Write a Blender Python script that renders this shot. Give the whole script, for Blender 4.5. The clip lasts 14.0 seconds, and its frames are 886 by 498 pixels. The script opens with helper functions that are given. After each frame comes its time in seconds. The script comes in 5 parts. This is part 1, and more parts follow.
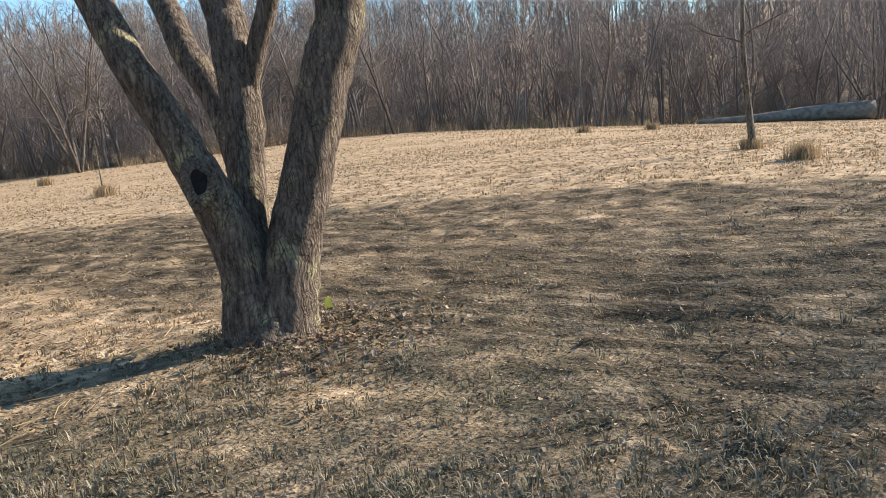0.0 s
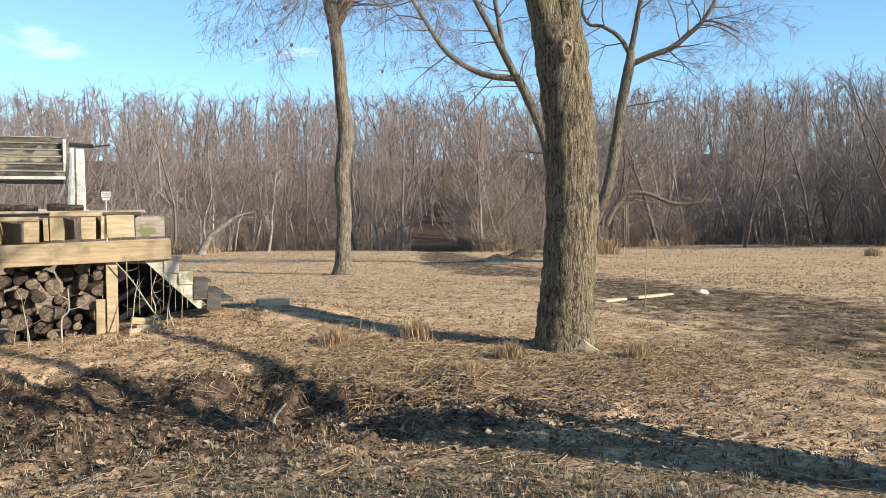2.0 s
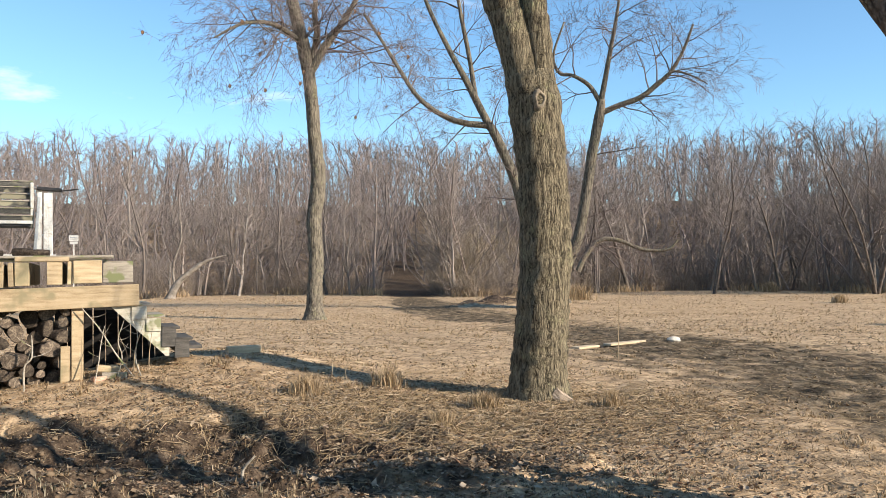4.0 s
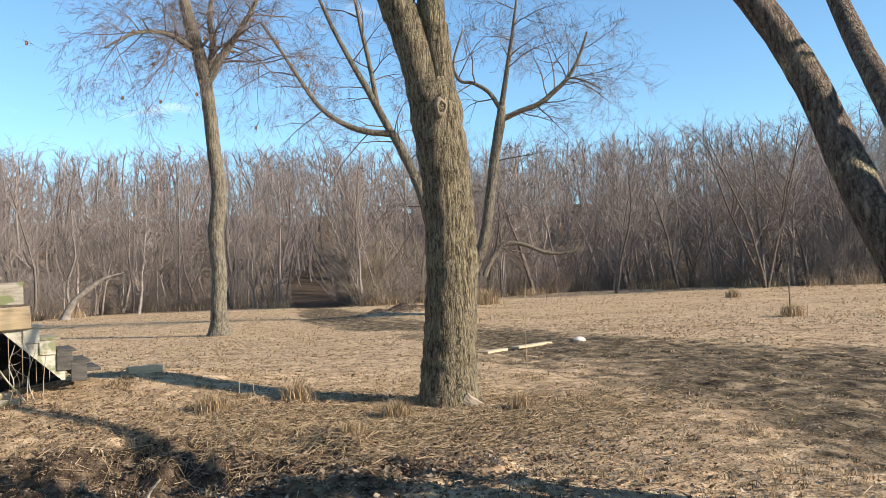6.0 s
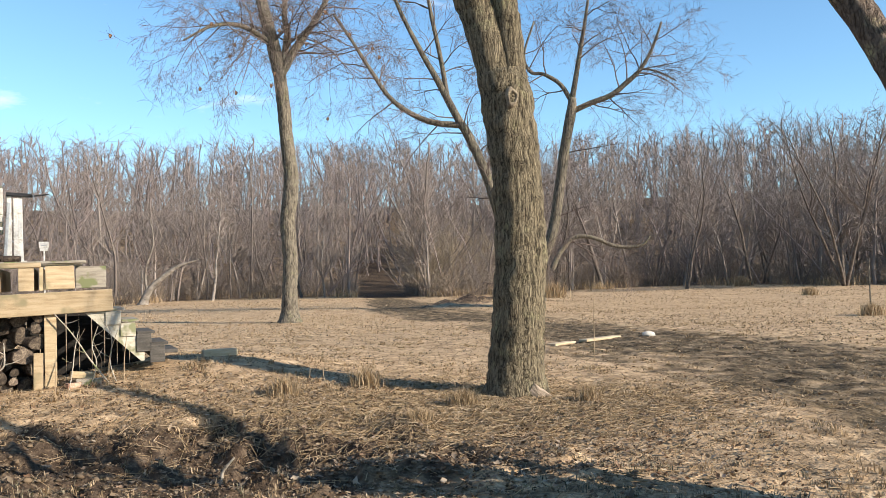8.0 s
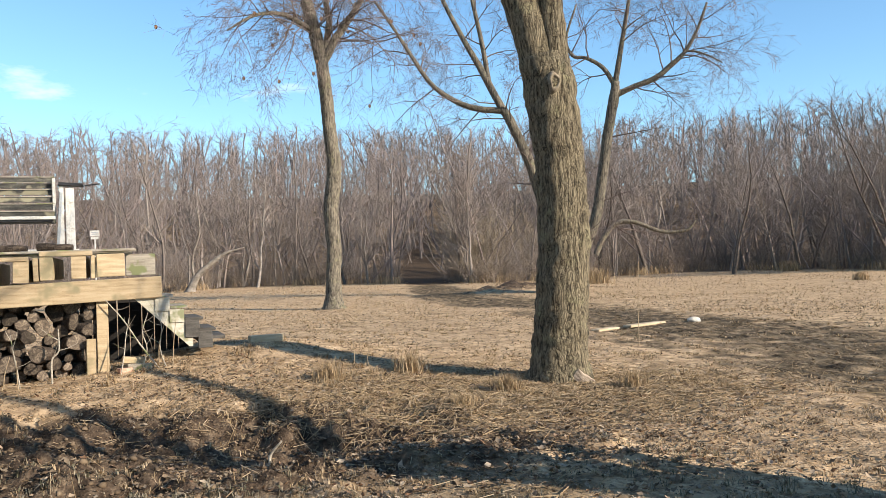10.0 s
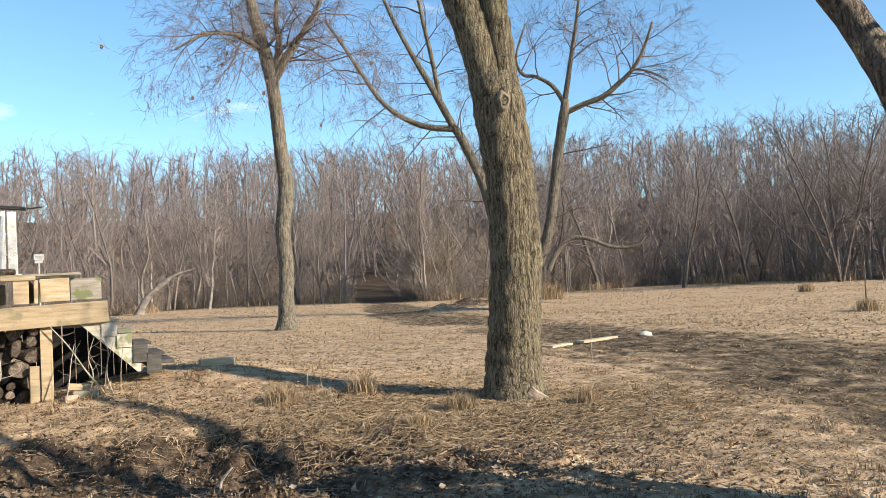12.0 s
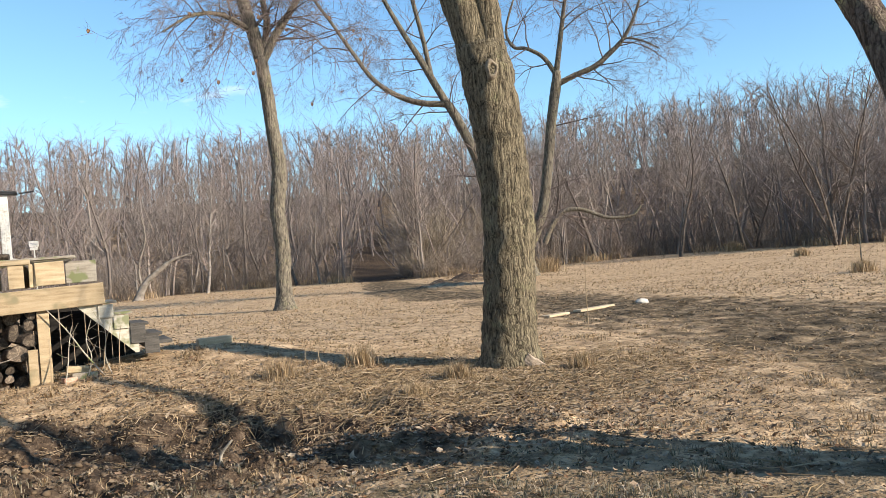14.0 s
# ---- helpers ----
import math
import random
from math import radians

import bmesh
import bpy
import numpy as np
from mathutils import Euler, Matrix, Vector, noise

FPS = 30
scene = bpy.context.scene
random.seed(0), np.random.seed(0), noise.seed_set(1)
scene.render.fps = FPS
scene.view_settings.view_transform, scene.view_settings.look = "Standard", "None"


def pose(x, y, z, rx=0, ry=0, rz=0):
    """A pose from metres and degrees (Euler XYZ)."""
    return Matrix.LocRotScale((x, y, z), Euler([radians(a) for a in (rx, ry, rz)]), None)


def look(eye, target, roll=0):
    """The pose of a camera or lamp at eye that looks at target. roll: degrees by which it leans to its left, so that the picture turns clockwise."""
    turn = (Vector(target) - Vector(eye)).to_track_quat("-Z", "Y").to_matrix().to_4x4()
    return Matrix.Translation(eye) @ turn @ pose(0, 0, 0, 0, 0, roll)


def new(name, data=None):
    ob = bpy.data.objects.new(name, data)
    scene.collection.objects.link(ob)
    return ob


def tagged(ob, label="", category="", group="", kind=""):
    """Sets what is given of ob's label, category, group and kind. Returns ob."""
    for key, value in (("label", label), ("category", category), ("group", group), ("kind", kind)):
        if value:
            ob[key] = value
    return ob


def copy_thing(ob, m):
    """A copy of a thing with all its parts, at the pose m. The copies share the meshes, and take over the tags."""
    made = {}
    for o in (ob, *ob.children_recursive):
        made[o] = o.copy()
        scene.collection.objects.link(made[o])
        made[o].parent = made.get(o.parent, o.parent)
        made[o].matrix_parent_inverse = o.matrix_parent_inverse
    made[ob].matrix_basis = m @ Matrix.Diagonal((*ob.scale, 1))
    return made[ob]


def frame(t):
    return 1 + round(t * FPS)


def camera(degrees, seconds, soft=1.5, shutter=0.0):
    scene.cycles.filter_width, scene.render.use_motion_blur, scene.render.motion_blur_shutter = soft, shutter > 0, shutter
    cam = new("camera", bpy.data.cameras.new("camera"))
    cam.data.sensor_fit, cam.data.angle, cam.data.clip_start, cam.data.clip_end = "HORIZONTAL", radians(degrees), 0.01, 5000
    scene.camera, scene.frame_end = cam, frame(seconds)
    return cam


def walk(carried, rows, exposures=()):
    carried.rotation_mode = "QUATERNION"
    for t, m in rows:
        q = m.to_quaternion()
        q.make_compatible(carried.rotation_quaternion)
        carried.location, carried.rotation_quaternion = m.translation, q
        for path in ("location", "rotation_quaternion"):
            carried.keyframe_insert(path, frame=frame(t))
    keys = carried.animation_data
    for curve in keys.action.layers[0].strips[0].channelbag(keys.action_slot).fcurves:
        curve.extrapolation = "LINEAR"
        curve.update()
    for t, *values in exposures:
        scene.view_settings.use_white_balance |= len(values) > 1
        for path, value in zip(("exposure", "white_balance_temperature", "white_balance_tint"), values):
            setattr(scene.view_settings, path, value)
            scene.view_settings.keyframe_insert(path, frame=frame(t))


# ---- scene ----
# ---- camera ----
cam = camera(54.9, 14.0, soft=0.6)
PATH = (
    (0.0, (0.068, -0.269, 1.488), -53.45, -9.53, -7.26),
    (0.5, (0.027, -0.076, 1.494), -40.94, -7.10, -5.29),
    (1.0, (-0.009, 0.090, 1.528), -29.01, -5.25, -3.99),
    (1.5, (0.037, 0.069, 1.549), -14.49, -2.92, -2.01),
    (2.0, (0.038, -0.022, 1.574), -2.69, -1.24, -0.86),
    (2.5, (0.022, 0.006, 1.581), 0.08, -0.43, -0.37),
    (3.0, (-0.000, 0.000, 1.600), 0.00, 0.50, 0.00),
    (3.5, (0.007, 0.016, 1.605), -1.46, 1.42, -0.17),
    (4.0, (0.021, 0.035, 1.610), -4.62, 1.73, -0.60),
    (4.2, (0.026, 0.043, 1.608), -5.93, 1.81, -0.82),
    (6.3, (0.025, 0.036, 1.614), -11.04, 2.14, -2.66),
    (6.5, (0.017, 0.028, 1.609), -11.03, 2.18, -2.55),
    (7.0, (0.007, 0.009, 1.599), -10.07, 2.16, -2.14),
    (7.5, (-0.001, 0.003, 1.584), -8.42, 2.08, -1.82),
    (8.0, (-0.001, 0.007, 1.580), -6.35, 1.74, -1.71),
    (8.2, (-0.001, 0.004, 1.580), -5.74, 1.53, -1.78),
    (10.3, (-0.013, -0.013, 1.571), -3.45, 0.60, -1.96),
    (10.5, (-0.022, -0.007, 1.568), -3.72, 0.35, -1.95),
    (11.0, (-0.010, -0.001, 1.590), -4.76, 0.58, -2.03),
    (11.5, (0.021, 0.004, 1.607), -5.92, 1.44, -2.35),
    (12.0, (0.018, -0.001, 1.592), -6.61, 1.98, -2.87),
    (12.5, (0.018, 0.016, 1.586), -7.08, 2.09, -3.21),
    (13.0, (0.025, 0.012, 1.582), -7.78, 1.91, -3.41),
    (13.5, (0.029, -0.002, 1.553), -7.86, 1.63, -3.94),
    (14.0, (0.064, -0.020, 1.497), -6.69, 0.47, -4.68),
)


def held(eye, yaw, pitch, roll):
    """A hand-held pose from the eye, the turn to the left from +y, the tilt upwards and the lean, in degrees."""
    a, b = radians(yaw), radians(pitch)
    way = Vector((-math.sin(a) * math.cos(b), math.cos(a) * math.cos(b), math.sin(b)))
    return look(eye, Vector(eye) + way, roll)


walk(cam, [(t, held(eye, yaw, pitch, roll)) for t, eye, yaw, pitch, roll in PATH], ((0.0, 1.20), (0.5, 1.11), (1.0, 1.01), (1.6, 0.95), (14.0, 0.95)))

# ---- daylight ----
SUN_FROM = Vector((0.855, -0.52, 0.0)).normalized()
SUN_HIGH = radians(23.5)
sky_world = bpy.data.worlds.new("sky")
scene.world = sky_world
sky_world.use_nodes = True
wn, wl = sky_world.node_tree.nodes, sky_world.node_tree.links
sky = wn.new("ShaderNodeTexSky")
sky.sky_type, sky.sun_disc = "NISHITA", False
sky.sun_elevation, sky.sun_rotation = SUN_HIGH, math.atan2(SUN_FROM.x, SUN_FROM.y)
sky.altitude, sky.air_density, sky.dust_density, sky.ozone_density = 200, 1.0, 0.1, 2.5
wn["Background"].inputs["Strength"].default_value = 0.113
# a few thin wisps of cloud
seen, stretch, wisp = wn.new("ShaderNodeTexCoord"), wn.new("ShaderNodeMapping"), wn.new("ShaderNodeTexNoise")
stretch.inputs["Scale"].default_value = (1.0, 1.0, 3.2)
wisp.inputs["Scale"].default_value, wisp.inputs["Detail"].default_value, wisp.inputs["Roughness"].default_value = 7.0, 6, 0.6
wl.new(seen.outputs["Generated"], stretch.inputs["Vector"]), wl.new(stretch.outputs[0], wisp.inputs["Vector"])
thin = wn.new("ShaderNodeMapRange")
thin.inputs["From Min"].default_value, thin.inputs["From Max"].default_value, thin.inputs["To Max"].default_value = 0.63, 0.82, 0.6
wl.new(wisp.outputs["Fac"], thin.inputs["Value"])
cloud = wn.new("ShaderNodeMix")
cloud.data_type = "RGBA"
cloud.inputs["B"].default_value = (6.5, 6.6, 6.8, 1)
clear = wn.new("ShaderNodeMix")
clear.data_type, clear.blend_type = "RGBA", "MULTIPLY"
clear.inputs["Factor"].default_value, clear.inputs["B"].default_value = 1.0, (0.81, 0.99, 1.05, 1)
wl.new(sky.outputs[0], clear.inputs["A"])
wl.new(thin.outputs[0], cloud.inputs["Factor"]), wl.new(clear.outputs["Result"], cloud.inputs["A"])
wl.new(cloud.outputs["Result"], wn["Background"].inputs["Color"])
sun_data = bpy.data.lights.new("sun", "SUN")
sun_data.energy, sun_data.angle, sun_data.color = 5.0, radians(0.55), (1.0, 0.89, 0.76)
sun = new("sun", sun_data)
sun.matrix_world = look((0, 0, 50), Vector((0, 0, 50)) - (SUN_FROM * math.cos(SUN_HIGH) + Vector((0, 0, math.sin(SUN_HIGH)))))


# ---- numbers and noise ----
def hashed(i, j, seed):
    h = (i.astype(np.int64) * 374761393 + j.astype(np.int64) * 668265263 + seed * 974711) & 0x7FFFFFFF
    h = ((h ^ (h >> 13)) * 1274126177) & 0x7FFFFFFF
    return ((h ^ (h >> 16)) & 0xFFFFFF) / float(0xFFFFFF)


def value_noise(x, y, seed=0):
    """Smooth noise from 0 to 1 with a grain of one unit."""
    i, j = np.floor(x), np.floor(y)
    u, v = x - i, y - j
    u, v = u * u * (3 - 2 * u), v * v * (3 - 2 * v)
    a, b = hashed(i, j, seed), hashed(i + 1, j, seed)
    c, d = hashed(i, j + 1, seed), hashed(i + 1, j + 1, seed)
    return (a * (1 - u) + b * u) * (1 - v) + (c * (1 - u) + d * u) * v


def layered(x, y, seed=0, octaves=4):
    total, gain = 0.0, 0.5
    for n in range(octaves):
        total = total + gain * value_noise(x * 2**n + 17.3 * n, y * 2**n - 9.1 * n, seed + n)
        gain *= 0.5
    return total


def smooth(e0, e1, v):
    t = np.clip((v - e0) / (e1 - e0), 0, 1)
    return t * t * (3 - 2 * t)


# ---- the lie of the land ----
def off_line(x, y, line):
    """Distance from a line of places, and how far along it."""
    best = np.full(np.shape(x), 1e9)
    for (ax, ay), (bx, by) in zip(line, line[1:]):
        dx, dy = bx - ax, by - ay
        t = np.clip(((x - ax) * dx + (y - ay) * dy) / (dx * dx + dy * dy), 0, 1)
        best = np.minimum(best, np.hypot(x - ax - t * dx, y - ay - t * dy))
    return best


TRACK = ((3.6, 130), (3.0, 68), (2.4, 46), (3.6, 34), (5.8, 24), (7.2, 17.5), (8.0, 11.5), (8.6, 6.5), (8.6, 2.0), (7.5, -4.0), (6.0, -12.0))


def lie(x, y):
    """The broad height of the ground."""
    x, y = np.asarray(x, float), np.asarray(y, float)
    r = np.hypot(x, y)
    s = 0.9 * x - 0.75 * y
    z = -0.087 * np.log1p(np.exp((s - 14) / 4.0)) * 4.0 * smooth(300, 120, r)
    z = z + 0.42 * np.exp(-(((x + 2.4) / 2.6) ** 2 + ((y - 14.4) / 2.4) ** 2))
    z = z - 0.03 * np.exp(-(((x - 1.9) / 1.5) ** 2 + ((y - 11.0) / 1.0) ** 2))
    z = z + 0.07 * np.exp(-(((x - 4.2) / 1.0) ** 2 + ((y - 4.5) / 0.8) ** 2))
    z = z - 0.34 * np.exp(-(((x + 1.9) / 3.2) ** 2 + ((y - 8.7) / 1.3) ** 2))
    z = z + 0.50 * np.exp(-(((x - 6.8) / 2.6) ** 2 + ((y - 43.0) / 1.6) ** 2))
    z = z + 17.0 * smooth(90, 195, r) + 8.0 * smooth(195, 420, r)
    return z


def mudness(x, y):
    d = off_line(x, y, TRACK)
    near = np.hypot(x, y)
    wide = 2.2 + 3.4 * smooth(26, 8, near)
    return smooth(1.35, 0.35, d / wide + 1.3 * (layered(x * 0.22 + 0.1 * d, y * 0.22, 5) - 0.47) + 0.8 * (layered(d * 1.1, 0.16 * y, 6) - 0.5) + 0.7 * (layered(x * 0.9, y * 0.6, 7) - 0.5))


def digging(x, y):
    """Where the soil was dug over beside the deck."""
    a = smooth(1.2, 0.5, np.hypot((x + 2.8) / 4.6, (y - 8.0) / 2.7) + 0.5 * (layered(x * 0.6, y * 0.6, 9) - 0.5))
    b = smooth(1.2, 0.6, np.hypot((x - 6.8) / 2.8, (y - 43.0) / 2.0) + 0.4 * (layered(x * 0.6, y * 0.6, 19) - 0.5))
    return np.maximum(a, 0.8 * b)


def ground_z(x, y):
    x, y = np.asarray(x, float), np.asarray(y, float)
    r = np.hypot(x, y)
    z = lie(x, y)
    z = z + 0.10 * (layered(x * 0.25, y * 0.25, 1) - 0.5) * smooth(2, 8, r)
    z = z + 0.05 * (layered(x * 2.3, y * 2.3, 2) - 0.5) * smooth(24, 7, r)
    mud = mudness(x, y)
    d = off_line(x, y, TRACK)
    away = 0.22 * x + 0.06 * y
    ruts = 0.055 * (layered(d * 1.3 + away * 0.3, away * 0.9, 12) - 0.5) + 0.075 * (layered(x * 3.1 + 0.4 * y, y * 0.5, 13) - 0.5) + 0.09 * (layered(x * 3.4, y * 3.4, 14) - 0.5)
    z = z + mud * (ruts - 0.03)
    dug = digging(x, y)
    clods = layered(x * 1.7, y * 1.7, 21) - 0.5
    lumps = np.abs(layered(x * 4.2, y * 4.2, 23) - 0.5)
    z = z + dug * (0.50 * clods + 0.34 * lumps + 0.10 * (layered(x * 7.0, y * 7.0, 25, 3) - 0.45))
    return z


def stand(x, y):
    return float(ground_z(np.array([x]), np.array([y]))[0])


# ---- materials ----
def material(name, colours, scale=8.0, rough=0.85, bump=0.3, fine=60.0, stretch=(1, 1, 1), metal=0.0, spots=None, vary=0.0):
    """A surface whose colour wanders between the given ones at two scales, with relief. spots: (colour, scale, amount)."""
    m = bpy.data.materials.new(name)
    m.use_nodes = True
    n, l = m.node_tree.nodes, m.node_tree.links
    b = n["Principled BSDF"]
    b.inputs["Roughness"].default_value, b.inputs["Metallic"].default_value = rough, metal
    b.inputs["Specular IOR Level"].default_value = 0.25
    tc, mp = n.new("ShaderNodeTexCoord"), n.new("ShaderNodeMapping")
    mp.inputs["Scale"].default_value = stretch
    l.new(tc.outputs["Object"], mp.inputs["Vector"])
    big, small = n.new("ShaderNodeTexNoise"), n.new("ShaderNodeTexNoise")
    big.inputs["Scale"].default_value, big.inputs["Detail"].default_value = scale, 6
    small.inputs["Scale"].default_value, small.inputs["Detail"].default_value = fine, 4
    l.new(mp.outputs[0], big.inputs["Vector"]), l.new(mp.outputs[0], small.inputs["Vector"])
    mix = n.new("ShaderNodeMath")
    mix.operation = "MULTIPLY_ADD"
    mix.inputs[1].default_value, mix.inputs[2].default_value = 0.45, 0.0
    l.new(small.outputs["Fac"], mix.inputs[0])
    add = n.new("ShaderNodeMath")
    add.operation = "MULTIPLY_ADD"
    add.inputs[1].default_value = 0.6
    l.new(big.outputs["Fac"], add.inputs[0]), l.new(mix.outputs[0], add.inputs[2])
    ramp = n.new("ShaderNodeValToRGB")
    while len(ramp.color_ramp.elements) < len(colours):
        ramp.color_ramp.elements.new(0.5)
    for k, (e, c) in enumerate(zip(ramp.color_ramp.elements, colours)):
        e.position, e.color = 0.36 + 0.32 * k / max(1, len(colours) - 1), (*c, 1)
    l.new(add.outputs[0], ramp.inputs[0])
    out = ramp.outputs[0]
    if spots:
        sp, sr, sm = n.new("ShaderNodeTexNoise"), n.new("ShaderNodeValToRGB"), n.new("ShaderNodeMix")
        sp.inputs["Scale"].default_value, sp.inputs["Detail"].default_value = spots[1], 3
        l.new(tc.outputs["Object"], sp.inputs["Vector"])
        sr.color_ramp.elements[0].position, sr.color_ramp.elements[1].position = 0.62 - 0.2 * spots[2], 0.70 - 0.2 * spots[2]
        l.new(sp.outputs["Fac"], sr.inputs[0])
        sm.data_type = "RGBA"
        l.new(sr.outputs[0], sm.inputs["Factor"]), l.new(out, sm.inputs["A"])
        sm.inputs["B"].default_value = (*spots[0], 1)
        out = sm.outputs["Result"]
    if vary:
        oi, hs = n.new("ShaderNodeObjectInfo"), n.new("ShaderNodeHueSaturation")
        mr = n.new("ShaderNodeMapRange")
        mr.inputs["To Min"].default_value, mr.inputs["To Max"].default_value = 1 - vary, 1 + vary
        l.new(oi.outputs["Random"], mr.inputs["Value"]), l.new(mr.outputs[0], hs.inputs["Value"])
        l.new(out, hs.inputs["Color"])
        out = hs.outputs[0]
    l.new(out, b.inputs["Base Color"])
    bp = n.new("ShaderNodeBump")
    bp.inputs["Strength"].default_value, bp.inputs["Distance"].default_value = bump, 0.02
    l.new(add.outputs[0], bp.inputs["Height"]), l.new(bp.outputs[0], b.inputs["Normal"])
    return m


def island_material(name, colours, rough=0.9, through_light=0.0):
    """Many small pieces in one mesh: each piece takes its own colour."""
    m = bpy.data.materials.new(name)
    m.use_nodes = True
    n, l = m.node_tree.nodes, m.node_tree.links
    b = n["Principled BSDF"]
    b.inputs["Roughness"].default_value, b.inputs["Specular IOR Level"].default_value = rough, 0.2
    g, ramp = n.new("ShaderNodeNewGeometry"), n.new("ShaderNodeValToRGB")
    while len(ramp.color_ramp.elements) < len(colours):
        ramp.color_ramp.elements.new(0.5)
    for k, (e, c) in enumerate(zip(ramp.color_ramp.elements, colours)):
        e.position, e.color = k / max(1, len(colours) - 1), (*c, 1)
    l.new(g.outputs["Random Per Island"], ramp.inputs[0]), l.new(ramp.outputs[0], b.inputs["Base Color"])
    if through_light:
        tr, ad = n.new("ShaderNodeBsdfTranslucent"), n.new("ShaderNodeMixShader")
        ad.inputs[0].default_value = through_light
        l.new(ramp.outputs[0], tr.inputs["Color"])
        l.new(b.outputs[0], ad.inputs[1]), l.new(tr.outputs[0], ad.inputs[2])
        l.new(ad.outputs[0], n["Material Output"].inputs["Surface"])
    return m


def bark_material(name, dark, light, moss, moss_amount, furrow=1.0, scale=9.0):
    """Furrowed bark: long upright ridges, with lichen that grows on the side that stays damp."""
    m = bpy.data.materials.new(name)
    m.use_nodes = True
    n, l = m.node_tree.nodes, m.node_tree.links
    b = n["Principled BSDF"]
    b.inputs["Roughness"].default_value, b.inputs["Specular IOR Level"].default_value = 0.92, 0.15
    tc, mp = n.new("ShaderNodeTexCoord"), n.new("ShaderNodeMapping")
    mp.inputs["Scale"].default_value = (1, 1, 0.13)
    l.new(tc.outputs["Object"], mp.inputs["Vector"])
    warp = n.new("ShaderNodeTexNoise")
    warp.inputs["Scale"].default_value, warp.inputs["Detail"].default_value = 4.0, 4
    l.new(tc.outputs["Object"], warp.inputs["Vector"])
    mixv = n.new("ShaderNodeMix")
    mixv.data_type = "VECTOR"
    mixv.inputs["Factor"].default_value = 0.16
    l.new(mp.outputs[0], mixv.inputs["A"]), l.new(warp.outputs["Color"], mixv.inputs["B"])
    cells = n.new("ShaderNodeTexVoronoi")
    cells.feature = "DISTANCE_TO_EDGE"
    cells.inputs["Scale"].default_value = scale * 2.2
    l.new(mixv.outputs["Result"], cells.inputs["Vector"])
    grain = n.new("ShaderNodeTexNoise")
    grain.inputs["Scale"].default_value, grain.inputs["Detail"].default_value = scale * 7, 6
    l.new(mixv.outputs["Result"], grain.inputs["Vector"])
    ridge = n.new("ShaderNodeMapRange")
    ridge.inputs["From Max"].default_value = 0.22
    l.new(cells.outputs["Distance"], ridge.inputs["Value"])
    long_way, strand = n.new("ShaderNodeMapping"), n.new("ShaderNodeTexNoise")
    long_way.inputs["Scale"].default_value = (1, 1, 0.16)
    l.new(tc.outputs["Object"], long_way.inputs["Vector"]), l.new(long_way.outputs[0], strand.inputs["Vector"])
    strand.inputs["Scale"].default_value, strand.inputs["Detail"].default_value, strand.inputs["Roughness"].default_value = scale * 1.7, 7, 0.65
    furrows = n.new("ShaderNodeMapRange")
    furrows.inputs["From Min"].default_value, furrows.inputs["From Max"].default_value = 0.36, 0.62
    l.new(strand.outputs["Fac"], furrows.inputs["Value"])
    soft_ridge = n.new("ShaderNodeMath")
    soft_ridge.operation = "MULTIPLY_ADD"
    soft_ridge.inputs[1].default_value = 0.3
    l.new(ridge.outputs[0], soft_ridge.inputs[0])
    scaled = n.new("ShaderNodeMath")
    scaled.operation = "MULTIPLY"
    scaled.inputs[1].default_value = 0.55
    l.new(furrows.outputs[0], scaled.inputs[0]), l.new(scaled.outputs[0], soft_ridge.inputs[2])
    height = n.new("ShaderNodeMath")
    height.operation = "MULTIPLY_ADD"
    height.inputs[1].default_value = 0.3
    l.new(grain.outputs["Fac"], height.inputs[0]), l.new(soft_ridge.outputs[0], height.inputs[2])
    ramp = n.new("ShaderNodeValToRGB")
    ramp.color_ramp.elements[0].position, ramp.color_ramp.elements[0].color = 0.25, (*dark, 1)
    ramp.color_ramp.elements[1].position, ramp.color_ramp.elements[1].color = 1.0, (*light, 1)
    l.new(height.outputs[0], ramp.inputs[0])
    patch = n.new("ShaderNodeTexNoise")
    patch.inputs["Scale"].default_value, patch.inputs["Detail"].default_value = 3.0, 8
    patch.inputs["Roughness"].default_value = 0.7
    l.new(tc.outputs["Object"], patch.inputs["Vector"])
    pr = n.new("ShaderNodeMapRange")
    pr.inputs["From Min"].default_value, pr.inputs["From Max"].default_value = 0.62 - 0.25 * moss_amount, 0.75 - 0.25 * moss_amount
    l.new(patch.outputs["Fac"], pr.inputs["Value"])
    pm = n.new("ShaderNodeMath")
    pm.operation = "MULTIPLY"
    l.new(pr.outputs[0], pm.inputs[0]), l.new(ridge.outputs[0], pm.inputs[1])
    mm = n.new("ShaderNodeMix")
    mm.data_type = "RGBA"
    mm.inputs["B"].default_value = (*moss, 1)
    l.new(pm.outputs[0], mm.inputs["Factor"]), l.new(ramp.outputs[0], mm.inputs["A"])
    l.new(mm.outputs["Result"], b.inputs["Base Color"])
    bp = n.new("ShaderNodeBump")
    bp.inputs["Strength"].default_value, bp.inputs["Distance"].default_value = furrow, 0.03
    l.new(height.outputs[0], bp.inputs["Height"]), l.new(bp.outputs[0], b.inputs["Normal"])
    return m


